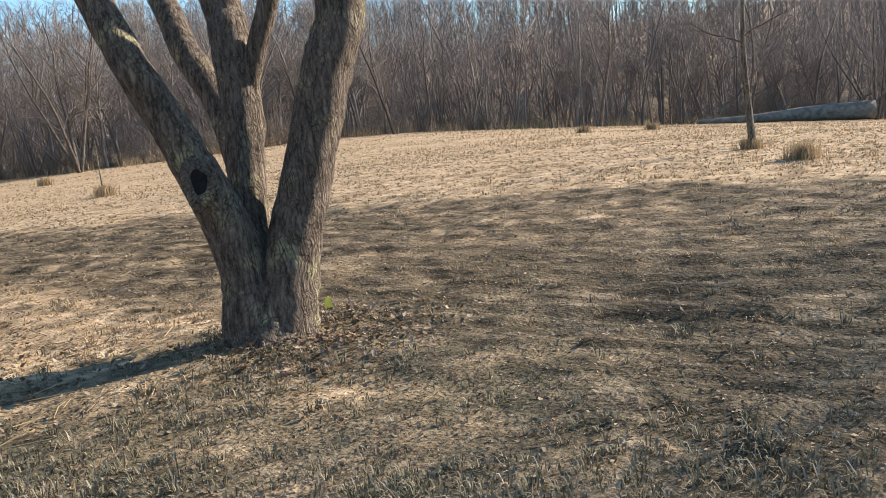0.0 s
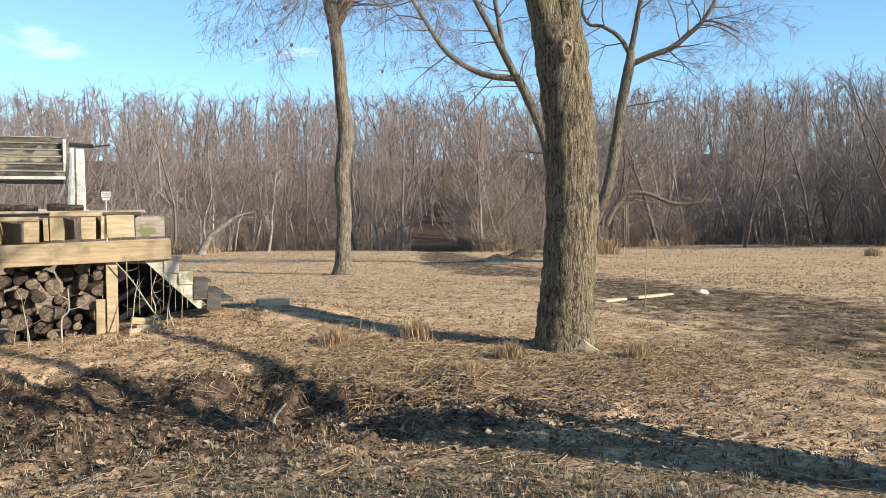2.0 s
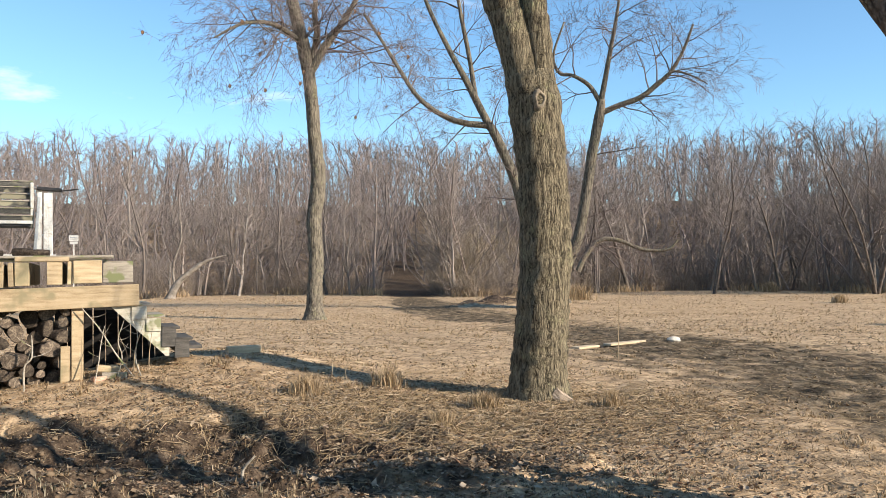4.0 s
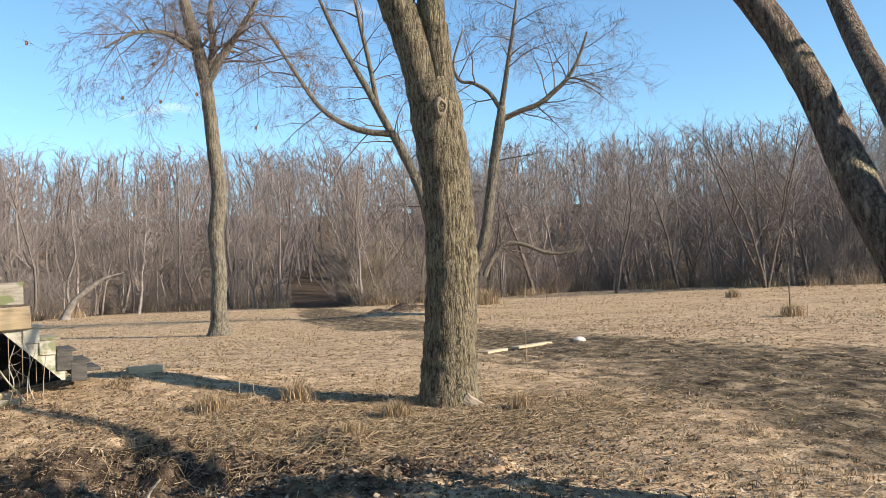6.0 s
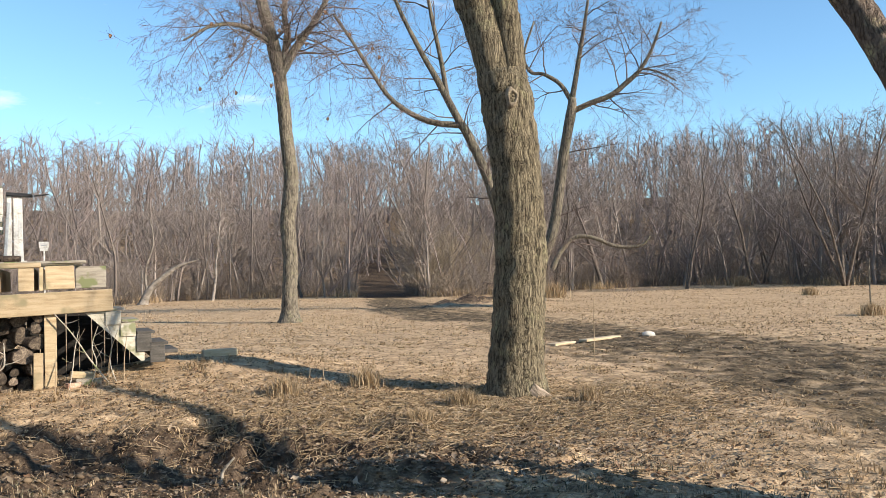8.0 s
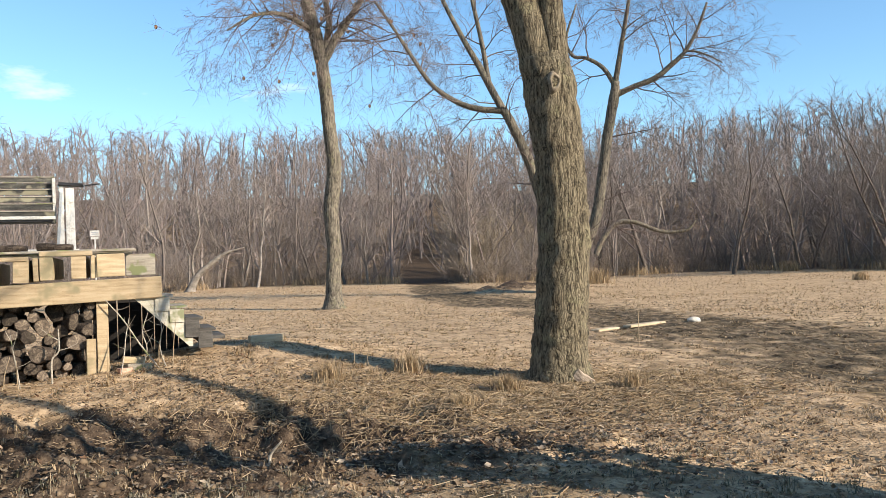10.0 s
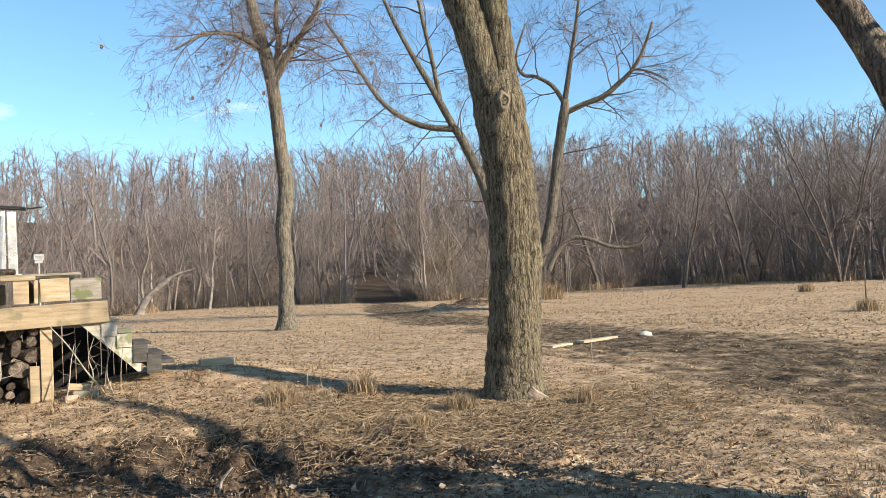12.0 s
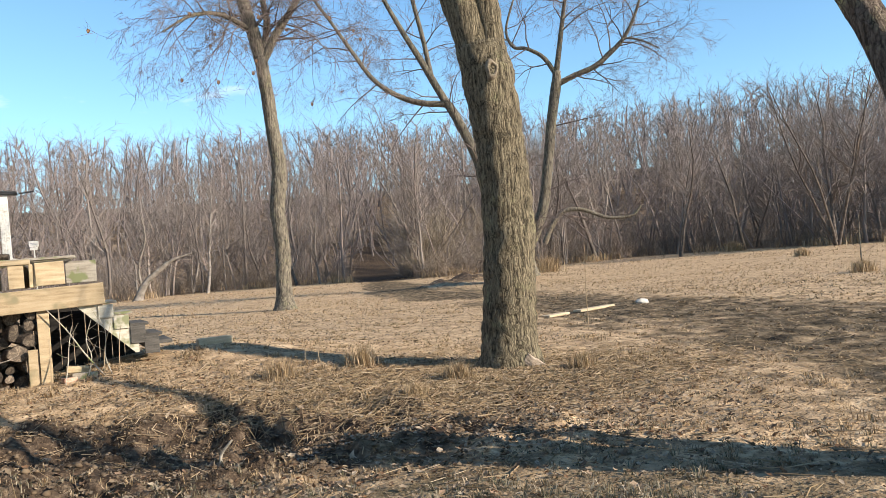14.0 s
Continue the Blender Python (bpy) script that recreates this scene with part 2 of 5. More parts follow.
def ground_material():
    """Dry turf, bare trampled soil, mud and leaf mould, laid out by what lies where (the sheet's cover values)."""
    m = bpy.data.materials.new("winter_field")
    m.use_nodes = True
    n, l = m.node_tree.nodes, m.node_tree.links
    b = n["Principled BSDF"]
    b.inputs["Roughness"].default_value, b.inputs["Specular IOR Level"].default_value = 0.95, 0.1
    tc = n.new("ShaderNodeTexCoord")
    cover = n.new("ShaderNodeAttribute")
    cover.attribute_name = "cover"
    sep = n.new("ShaderNodeSeparateColor")
    l.new(cover.outputs["Color"], sep.inputs[0])

    def speckle(scale, colours, low=0.38, high=0.66, detail=8, streak=None):
        t, r = n.new("ShaderNodeTexNoise"), n.new("ShaderNodeValToRGB")
        t.inputs["Scale"].default_value, t.inputs["Detail"].default_value, t.inputs["Roughness"].default_value = scale, detail, 0.72
        if streak:
            mp = n.new("ShaderNodeMapping")
            mp.inputs["Scale"].default_value, mp.inputs["Rotation"].default_value = streak, (0, 0, radians(-14))
            l.new(tc.outputs["Object"], mp.inputs["Vector"]), l.new(mp.outputs[0], t.inputs["Vector"])
        else:
            l.new(tc.outputs["Object"], t.inputs["Vector"])
        while len(r.color_ramp.elements) < len(colours):
            r.color_ramp.elements.new(0.5)
        for k, (e, c) in enumerate(zip(r.color_ramp.elements, colours)):
            e.position, e.color = low + (high - low) * k / (len(colours) - 1), (*c, 1)
        l.new(t.outputs["Fac"], r.inputs[0])
        return r.outputs[0], t.outputs["Fac"]

    def blend(a, c, fac, soft=0.18):
        """Lets a cover show where its value beats a ragged noise."""
        t, s, r, x = n.new("ShaderNodeTexNoise"), n.new("ShaderNodeMath"), n.new("ShaderNodeMapRange"), n.new("ShaderNodeMix")
        t.inputs["Scale"].default_value, t.inputs["Detail"].default_value = 2.2, 8
        l.new(tc.outputs["Object"], t.inputs["Vector"])
        s.operation = "SUBTRACT"
        l.new(fac, s.inputs[0]), l.new(t.outputs["Fac"], s.inputs[1])
        r.inputs["From Min"].default_value, r.inputs["From Max"].default_value = -soft, soft
        l.new(s.outputs[0], r.inputs["Value"])
        x.data_type = "RGBA"
        l.new(r.outputs[0], x.inputs["Factor"]), l.new(a, x.inputs["A"]), l.new(c, x.inputs["B"])
        return x.outputs["Result"]

    straw, h1 = speckle(5.0, ((0.13, 0.086, 0.048), (0.51, 0.358, 0.207), (0.74, 0.555, 0.355)), 0.36, 0.68)
    mud, h2 = speckle(5.0, ((0.032, 0.024, 0.013), (0.135, 0.099, 0.058), (0.36, 0.27, 0.17)), 0.41, 0.69, 10, (1.0, 0.3, 1.0))
    thatch, h5 = speckle(1.3, ((0.17, 0.115, 0.066), (0.40, 0.276, 0.160), (0.62, 0.455, 0.282)), 0.34, 0.68, 10)
    patchy = n.new("ShaderNodeTexNoise")
    patchy.inputs["Scale"].default_value, patchy.inputs["Detail"].default_value, patchy.inputs["Roughness"].default_value = 0.30, 7, 0.7
    l.new(tc.outputs["Object"], patchy.inputs["Vector"])
    soil, h3 = speckle(7.0, ((0.026, 0.018, 0.012), (0.078, 0.054, 0.036), (0.20, 0.146, 0.094)))
    green, h4 = speckle(12.0, ((0.026, 0.024, 0.015), (0.075, 0.066, 0.039), (0.19, 0.152, 0.096)))
    straw = blend(straw, thatch, patchy.outputs["Fac"], 0.16)
    c = blend(straw, green, sep.outputs["Blue"], 0.25)
    c = blend(c, mud, sep.outputs["Red"])
    c = blend(c, soil, sep.outputs["Green"])
    bare, gap = n.new("ShaderNodeTexNoise"), n.new("ShaderNodeMapRange")
    bare.inputs["Scale"].default_value, bare.inputs["Detail"].default_value, bare.inputs["Roughness"].default_value = 4.5, 9, 0.75
    l.new(tc.outputs["Object"], bare.inputs["Vector"])
    gap.inputs["From Min"].default_value, gap.inputs["From Max"].default_value, gap.inputs["To Max"].default_value = 0.54, 0.62, 0.7
    l.new(bare.outputs["Fac"], gap.inputs["Value"])
    open_soil = n.new("ShaderNodeMix")
    open_soil.data_type = "RGBA"
    l.new(gap.outputs[0], open_soil.inputs["Factor"]), l.new(c, open_soil.inputs["A"]), l.new(soil, open_soil.inputs["B"])
    l.new(open_soil.outputs["Result"], b.inputs["Base Color"])
    fine = n.new("ShaderNodeTexNoise")
    fine.inputs["Scale"].default_value, fine.inputs["Detail"].default_value = 28, 8
    l.new(tc.outputs["Object"], fine.inputs["Vector"])
    bp = n.new("ShaderNodeBump")
    bp.inputs["Strength"].default_value, bp.inputs["Distance"].default_value = 0.9, 0.03
    l.new(fine.outputs["Fac"], bp.inputs["Height"]), l.new(bp.outputs[0], b.inputs["Normal"])
    return m


M_GROUND = ground_material()
M_BARK_GREY = bark_material("furrowed_grey_bark", (0.032, 0.026, 0.017), (0.275, 0.225, 0.145), (0.27, 0.25, 0.14), 0.3, 1.0, 15.0)
M_BARK_DARK = bark_material("flaking_dark_bark", (0.055, 0.041, 0.031), (0.25, 0.195, 0.15), (0.42, 0.38, 0.21), 0.34, 1.0, 18.0)
M_BARK_SMOOTH = bark_material("grey_bark", (0.045, 0.039, 0.031), (0.25, 0.212, 0.155), (0.20, 0.19, 0.10), 0.3, 0.7, 11.0)
M_WOODS = island_material("bare_twigs", ((0.12, 0.098, 0.083), (0.22, 0.184, 0.156), (0.17, 0.14, 0.12), (0.28, 0.238, 0.20), (0.20, 0.155, 0.132)))
# haze is put into these colours: a narrower, cooler range than the near twigs
M_FARWOODS = island_material("haze_tinted_twigs", ((0.13, 0.106, 0.096), (0.21, 0.173, 0.155), (0.17, 0.139, 0.126), (0.25, 0.21, 0.187), (0.20, 0.15, 0.132)))
M_TWIG = island_material("dark_twigs", ((0.085, 0.062, 0.052), (0.15, 0.115, 0.095), (0.12, 0.088, 0.074), (0.20, 0.16, 0.13)))
M_SCRUB = island_material("dry_scrub", ((0.15, 0.108, 0.08), (0.27, 0.215, 0.16), (0.20, 0.155, 0.115), (0.13, 0.105, 0.08)))
M_STRAW = island_material("dry_grass", ((0.46, 0.34, 0.20), (0.30, 0.208, 0.115), (0.52, 0.40, 0.26), (0.18, 0.122, 0.066), (0.40, 0.295, 0.165)), 0.8, 0.25)
M_TURF = island_material("half_green_grass", ((0.11, 0.102, 0.058), (0.23, 0.188, 0.122), (0.07, 0.072, 0.038), (0.36, 0.30, 0.215), (0.15, 0.125, 0.076)), 0.8, 0.12)
M_LEAVES = island_material("fallen_oak_leaves", ((0.15, 0.103, 0.062), (0.27, 0.198, 0.126), (0.075, 0.051, 0.033), (0.44, 0.35, 0.25), (0.20, 0.11, 0.06), (0.105, 0.077, 0.05), (0.19, 0.14, 0.09), (0.32, 0.25, 0.175)), 0.7, 0.2)
M_LUMBER = material("new_pine_lumber", ((0.24, 0.17, 0.095), (0.37, 0.28, 0.165), (0.46, 0.36, 0.23)), 3, 0.75, 0.2, 40, (1, 9, 9), spots=((0.24, 0.20, 0.115), 2.2, 0.3), vary=0.15)
M_OLDWOOD = material("weathered_grey_wood", ((0.16, 0.135, 0.10), (0.31, 0.27, 0.21), (0.42, 0.38, 0.31)), 3, 0.85, 0.3, 50, (1, 9, 9), spots=((0.18, 0.19, 0.09), 5, 0.4), vary=0.12)
M_WHITE = material("worn_white_paint", ((0.33, 0.30, 0.25), (0.54, 0.52, 0.47), (0.62, 0.60, 0.55)), 6, 0.6, 0.15, 40, vary=0.05)
M_BLACK = material("black_paint", ((0.012, 0.012, 0.012), (0.03, 0.03, 0.03)), 10, 0.55, 0.1, 60)
M_STEPDARK = material("dark_step_boards", ((0.035, 0.031, 0.027), (0.075, 0.068, 0.058), (0.12, 0.108, 0.092)), 4, 0.85, 0.3, 40, (1, 6, 6))
# near-black colour that paints the shade of the void under deck and steps
M_UNDERSHADE = material("under_deck_shade", ((0.006, 0.005, 0.004), (0.016, 0.014, 0.012), (0.03, 0.027, 0.023)), 4, 0.95, 0.3, 40, (1, 6, 6))
M_LOGPALE = material("weathered_log_face", ((0.045, 0.035, 0.026), (0.16, 0.126, 0.09), (0.29, 0.234, 0.17)), 7, 0.9, 0.5, 50)
M_LOGEND = material("sawn_log_end", ((0.02, 0.015, 0.011), (0.075, 0.057, 0.041), (0.20, 0.158, 0.112)), 11, 0.9, 0.6, 60, vary=0.6)
M_LOGBARK = material("firewood_bark", ((0.018, 0.013, 0.010), (0.05, 0.037, 0.027), (0.115, 0.088, 0.064)), 14, 0.95, 0.8, 60, vary=0.3)


# ---- building helpers ----
def link_mesh(name, verts, faces, mat, parent=None, label="", shade=False):
    me = bpy.data.meshes.new(name)
    me.from_pydata(verts, [], faces)
    me.materials.append(mat)
    if shade:
        me.polygons.foreach_set("use_smooth", [True] * len(me.polygons))
    ob = new(name, me)
    if parent:
        ob.parent = parent
    if label:
        tagged(ob, label)
    return ob


def fast_mesh(name, verts, tris, mat):
    """A large mesh of triangles from arrays."""
    me = bpy.data.meshes.new(name)
    verts, tris = np.asarray(verts, np.float32), np.asarray(tris, np.int32)
    me.vertices.add(len(verts)), me.loops.add(tris.size), me.polygons.add(len(tris))
    me.vertices.foreach_set("co", verts.ravel())
    me.loops.foreach_set("vertex_index", tris.ravel())
    me.polygons.foreach_set("loop_start", np.arange(0, tris.size, 3, dtype=np.int32))
    me.update(calc_edges=True)
    me.materials.append(mat)
    return new(name, me)


def part(name, bm, mat, parent=None, label=""):
    me = bpy.data.meshes.new(name)
    bm.to_mesh(me)
    bm.free()
    me.materials.append(mat)
    ob = new(name, me)
    if parent:
        ob.parent = parent
    if label:
        tagged(ob, label)
    return ob


def thing(name, x, y, z, label, category, group="", turn=0.0):
    ob = new(name)
    ob.empty_display_size = 0.1
    ob.matrix_basis = pose(x, y, z, 0, 0, turn)
    return tagged(ob, label, category, group)


def box(w, d, h, at=(0, 0, 0), turn=(0, 0, 0), bevel=0.006, rag=0.0):
    """A sawn piece, centred, with eased edges."""
    bm = bmesh.new()
    bmesh.ops.create_cube(bm, size=1)
    bmesh.ops.scale(bm, vec=(w, d, h), verts=bm.verts)
    if bevel:
        bmesh.ops.bevel(bm, geom=bm.edges[:], offset=min(bevel, 0.3 * min(w, d, h)), segments=1, affect="EDGES")
    if rag:
        for v in bm.verts:
            v.co += Vector((random.uniform(-rag, rag), random.uniform(-rag, rag), random.uniform(-rag, rag)))
    bmesh.ops.transform(bm, matrix=pose(*at, *turn), verts=bm.verts)
    return bm


def tube_into(V, F, pts, radii, sides, seed=0, rough=0.0):
    """A tapered tube along a line of places, into lists of vertices and faces."""
    base, last = len(V), len(pts) - 1
    for k, (p, r) in enumerate(zip(pts, radii)):
        way = (pts[min(k + 1, last)] - pts[max(k - 1, 0)]).normalized()
        side = way.cross(Vector((0.31, 0.95, 0.05))).normalized()
        up = way.cross(side)
        for s in range(sides):
            a = 2 * math.pi * s / sides
            rr = r * (1 + rough * (noise.noise(Vector((2.2 * math.cos(a), 2.2 * math.sin(a), 0.6 * k + seed))))) if rough else r
            V.append(p + (side * math.cos(a) + up * math.sin(a)) * rr)
    for k in range(last):
        for s in range(sides):
            a, b = base + k * sides + s, base + k * sides + (s + 1) % sides
            F.append((a, b, b + sides, a + sides))
    F.append(tuple(base + last * sides + s for s in range(sides)))


def curve_through(points, steps=6):
    """A smooth line through a few places with radii: (x, y, z, r)."""
    P = [Vector(p[:3]) for p in points]
    R = [p[3] for p in points]
    P, R = [2 * P[0] - P[1], *P, 2 * P[-1] - P[-2]], [R[0], *R, R[-1]]
    out, rad = [], []
    for k in range(1, len(P) - 2):
        for s in range(steps):
            t = s / steps
            a, b, c, d = P[k - 1 : k + 3]
            out.append(0.5 * (2 * b + (c - a) * t + (2 * a - 5 * b + 4 * c - d) * t * t + (3 * b - a - 3 * c + d) * t**3))
            rad.append(R[k] * (1 - t) + R[k + 1] * t)
    out.append(P[-2]), rad.append(R[-2])
    return out, rad


def grow(V, F, rng, start, way, length, radius, depth, droop, sides=5, spread=0.75, kids=(4, 6), least=0.004):
    """A branch that wanders, thins and forks."""
    n = 5 if depth else 2
    pts, p, w = [start], start.copy(), way.normalized()
    for k in range(n):
        w = (w + Vector((rng.gauss(0, 0.17), rng.gauss(0, 0.17), rng.gauss(0, 0.12) + droop))).normalized()
        p = p + w * (length / n)
        pts.append(p)
    tube_into(V, F, pts, [max(least * 0.7, radius * (1 - 0.8 * k / n)) for k in range(n + 1)], sides if depth > 1 else 3)
    if depth == 0:
        return
    for k in range(rng.randint(*kids)):
        t = rng.uniform(0.25, 1.0)
        i = min(n - 1, int(t * n))
        at = pts[i].lerp(pts[i + 1], t * n - i)
        along = (pts[i + 1] - pts[i]).normalized()
        out = along.cross(Vector((rng.gauss(0, 1), rng.gauss(0, 1), rng.gauss(0, 1)))).normalized()
        grow(V, F, rng, at, along * (1 - 0.45 * spread) + out * spread, length * rng.uniform(0.4, 0.68), max(least, radius * (1 - 0.7 * t) * 0.62), depth - 1, droop, sides, spread, kids, least)


# ---- the ground ----
def make_ground():
    inner = np.concatenate([np.geomspace(1.2, 3, 30)[:-1], np.geomspace(3, 22, 250)[:-1], np.geomspace(22, 4000, 170)])
    a = np.concatenate([np.radians(np.arange(-100, 50, 0.36)), np.radians(np.arange(50, 260, 5.0))])
    R, A = np.meshgrid(inner, a, indexing="ij")
    X, Y = -np.sin(A) * R, np.cos(A) * R
    nr, na = X.shape
    x, y = np.append(X.ravel(), 0.0), np.append(Y.ravel(), 0.0)
    z = ground_z(x, y)
    V = np.stack([x, y, z], 1)
    i, j = np.meshgrid(np.arange(nr - 1), np.arange(na), indexing="ij")
    p, q = (i * na + j).ravel(), (i * na + (j + 1) % na).ravel()
    T = np.concatenate([np.stack([p, q, q + na], 1), np.stack([p, q + na, p + na], 1)])
    c = np.arange(na)
    T = np.concatenate([T, np.stack([np.full(na, len(x) - 1), (c + 1) % na, c], 1)])
    T = T[:, ::-1]
    ob = fast_mesh("ground", V, T, M_GROUND)
    r = np.hypot(x, y)
    mud = mudness(x, y)
    soil = np.clip(digging(x, y), 0, 1)
    green = np.maximum(smooth(8.5, 4.5, r) * 0.60, smooth(11, 7, r) * 0.78 * smooth(1.5, 4.0, x) * smooth(6.5, 4.5, y)) * (0.5 + layered(x * 0.5, y * 0.5, 41))
    bearing = np.arctan2(-x, y)
    woods = smooth(-3, 3, r - edge_of_woods(bearing)) * (1 - 0.75 * smooth(-52, -64, np.degrees(bearing)))
    soil = np.maximum(soil, 0.62 * woods)
    soil = np.maximum(soil, smooth(2.6, 1.6, np.abs(x - 3.1 - 0.010 * (y - 66))) * smooth(62, 68, y))
    mud = 0.68 * mud
    col = ob.data.color_attributes.new("cover", "FLOAT_COLOR", "POINT")
    col.data.foreach_set("color", np.stack([mud, soil, green, np.ones_like(mud)], 1).astype(np.float32).ravel())
    ob.data.polygons.foreach_set("use_smooth", [True] * len(ob.data.polygons))
    tagged(ob, "winter field of dry grass with a muddy track", "ground", kind="structure")


def edge_of_woods(bearing):
    """How far off the woods begin, by the bearing to the left of +y, in radians."""
    b = np.degrees(bearing)
    return 70 + 14 * smooth(14, 30, b) + 8 * np.sin(b * 0.21) * smooth(-70, -20, b) + 8 * smooth(-50, -80, b)


make_ground()


# ---- trunk and limb lines: x, y, z, radius ----
TREE_A = []
TREE_A.append(("trunk", ((4.07, 4.33, -0.11, 0.333), (4.09, 4.32, 0.12, 0.225), (4.09, 4.34, 0.37, 0.140), (4.10, 4.35, 0.57, 0.085), (4.10, 4.36, 0.72, 0.050)), 0))
TREE_A.append(("stem", ((3.98, 4.41, 0.02, 0.226), (4.01, 4.40, 0.43, 0.178), (3.96, 4.45, 0.85, 0.172), (3.85, 4.55, 1.27, 0.150), (3.74, 4.65, 1.65, 0.132), (3.61, 4.76, 2.05, 0.122), (3.54, 5.08, 2.77, 0.110), (3.28, 5.31, 3.45, 0.105), (2.60, 5.75, 4.60, 0.090), (2.00, 6.10, 6.00, 0.060), (1.60, 6.30, 7.60, 0.025)), 7))
TREE_A.append(("stem", ((4.32, 4.58, 0.48, 0.128), (4.49, 4.81, 1.24, 0.129), (4.61, 5.09, 1.73, 0.121), (4.64, 5.44, 2.19, 0.116), (4.75, 5.75, 2.63, 0.112), (5.03, 6.72, 3.83, 0.090), (5.25, 7.6, 5.43, 0.066), (5.40, 8.2, 7.23, 0.025)), 7))
TREE_A.append(("stem", ((4.14, 4.47, 0.39, 0.115), (4.27, 4.53, 1.08, 0.132), (4.39, 4.59, 1.61, 0.151), (4.46, 4.69, 2.20, 0.145), (4.53, 4.80, 2.46, 0.143), (4.53, 5.25, 4.06, 0.110), (4.63, 5.80, 6.06, 0.070), (4.63, 6.00, 8.06, 0.030)), 8))
TREE_A.append(("stem", ((4.36, 4.62, 1.40, 0.050), (4.42, 4.55, 1.72, 0.070), (4.48, 4.44, 2.05, 0.076), (4.55, 4.30, 2.40, 0.076), (4.70, 4.05, 3.20, 0.062), (4.95, 3.80, 5.20, 0.020)), 6))
TREE_A.append(("stem", ((4.15, 4.27, -0.06, 0.259), (4.21, 4.24, 0.30, 0.239), (4.33, 4.15, 0.77, 0.188), (4.48, 4.03, 1.31, 0.180), (4.61, 3.92, 1.81, 0.180), (4.74, 3.81, 2.29, 0.180), (4.95, 3.65, 3.89, 0.130), (5.25, 3.40, 6.89, 0.040)), 8))
TREE_B = []
TREE_B.append(("trunk", ((2.16, 11.17, -0.08, 0.368), (2.18, 11.17, 0.47, 0.353), (2.23, 11.16, 1.14, 0.346), (2.28, 11.15, 1.97, 0.338), (2.25, 11.16, 2.88, 0.331), (2.18, 11.17, 3.72, 0.346), (2.10, 11.19, 4.25, 0.331)), 0))
TREE_B.append(("stem", ((2.13, 11.18, 3.57, 0.225), (1.97, 11.21, 4.49, 0.248), (1.81, 11.24, 5.11, 0.248), (1.69, 11.25, 5.42, 0.241), (1.34, 11.35, 6.92, 0.200), (1.19, 11.55, 9.42, 0.080)), 9))
TREE_B.append(("stem", ((2.27, 11.15, 3.64, 0.173), (2.24, 11.16, 4.32, 0.188), (2.19, 11.17, 4.94, 0.188), (2.16, 11.17, 5.40, 0.188), (2.26, 11.27, 7.40, 0.140), (2.76, 11.47, 9.40, 0.050)), 9))
TREE_C = []
TREE_C.append(("trunk", ((-2.20, 31.92, -0.17, 0.36), (-2.19, 31.92, 0.55, 0.29), (-2.17, 31.92, 1.35, 0.275), (-2.12, 31.92, 2.3, 0.27), (-2.20, 31.92, 3.6, 0.27), (-2.08, 31.93, 4.6, 0.285), (-2.03, 31.93, 5.4, 0.265), (-2.15, 31.92, 6.7, 0.25), (-2.24, 31.92, 8.0, 0.24), (-2.37, 31.91, 9.31, 0.235)), 0))
TREE_C.append(("limb", ((-2.37, 31.91, 9.21, 0.233), (-2.54, 31.90, 10.16, 0.254), (-2.79, 31.88, 11.21, 0.233), (-3.05, 31.85, 12.48, 0.191), (-3.26, 31.83, 14.17, 0.106)), 18))
TREE_C.append(("limb", ((-2.31, 31.92, 9.21, 0.191), (-1.89, 31.94, 9.96, 0.159), (-1.46, 31.97, 10.60, 0.138), (-0.93, 31.99, 11.35, 0.106), (-0.30, 32.00, 12.53, 0.074)), 16))
TREE_C.append(("limb", ((-2.29, 31.92, 9.42, 0.127), (-2.04, 31.94, 10.59, 0.127), (-2.12, 31.93, 11.44, 0.106), (-1.99, 31.94, 12.93, 0.064)), 10))
TREE_C.append(("limb", ((-2.63, 31.89, 10.37, 0.106), (-3.60, 31.13, 10.78, 0.083), (-4.51, 30.33, 10.55, 0.061), (-5.37, 29.52, 9.81, 0.030)), 14))
TREE_D = []
TREE_D.append(("trunk", ((8.56, 39.07, 0.16, 0.508), (8.39, 39.11, 1.19, 0.423), (8.14, 39.16, 1.97, 0.372)), 4))
TREE_D.append(("stem", ((8.19, 39.15, 1.71, 0.271), (7.25, 39.34, 3.79, 0.254), (6.57, 39.46, 6.16, 0.236), (5.80, 39.58, 8.01, 0.220), (5.29, 39.65, 8.94, 0.186), (4.51, 39.74, 10.55, 0.161), (3.73, 39.83, 12.02, 0.127), (2.89, 39.90, 13.76, 0.102), (2.28, 39.93, 15.24, 0.068)), 11))
TREE_D.append(("limb", ((5.41, 39.63, 8.60, 0.152), (4.25, 39.77, 8.75, 0.144), (3.20, 39.87, 9.17, 0.127), (2.15, 39.94, 9.98, 0.109), (1.22, 39.98, 11.40, 0.093), (0.42, 40.00, 12.73, 0.077), (-0.37, 40.00, 13.93, 0.059)), 13))
TREE_D.append(("limb", ((4.85, 39.71, 9.88, 0.119), (4.59, 39.74, 11.73, 0.109), (4.25, 39.77, 13.59, 0.102), (3.99, 39.80, 15.19, 0.068)), 8))
TREE_D.append(("stem", ((8.49, 39.09, 1.19, 0.271), (9.43, 38.87, 3.25, 0.254), (9.87, 38.76, 5.56, 0.236), (10.16, 38.69, 7.35, 0.236), (10.47, 38.60, 8.88, 0.236), (10.57, 38.58, 9.64, 0.186)), 4))
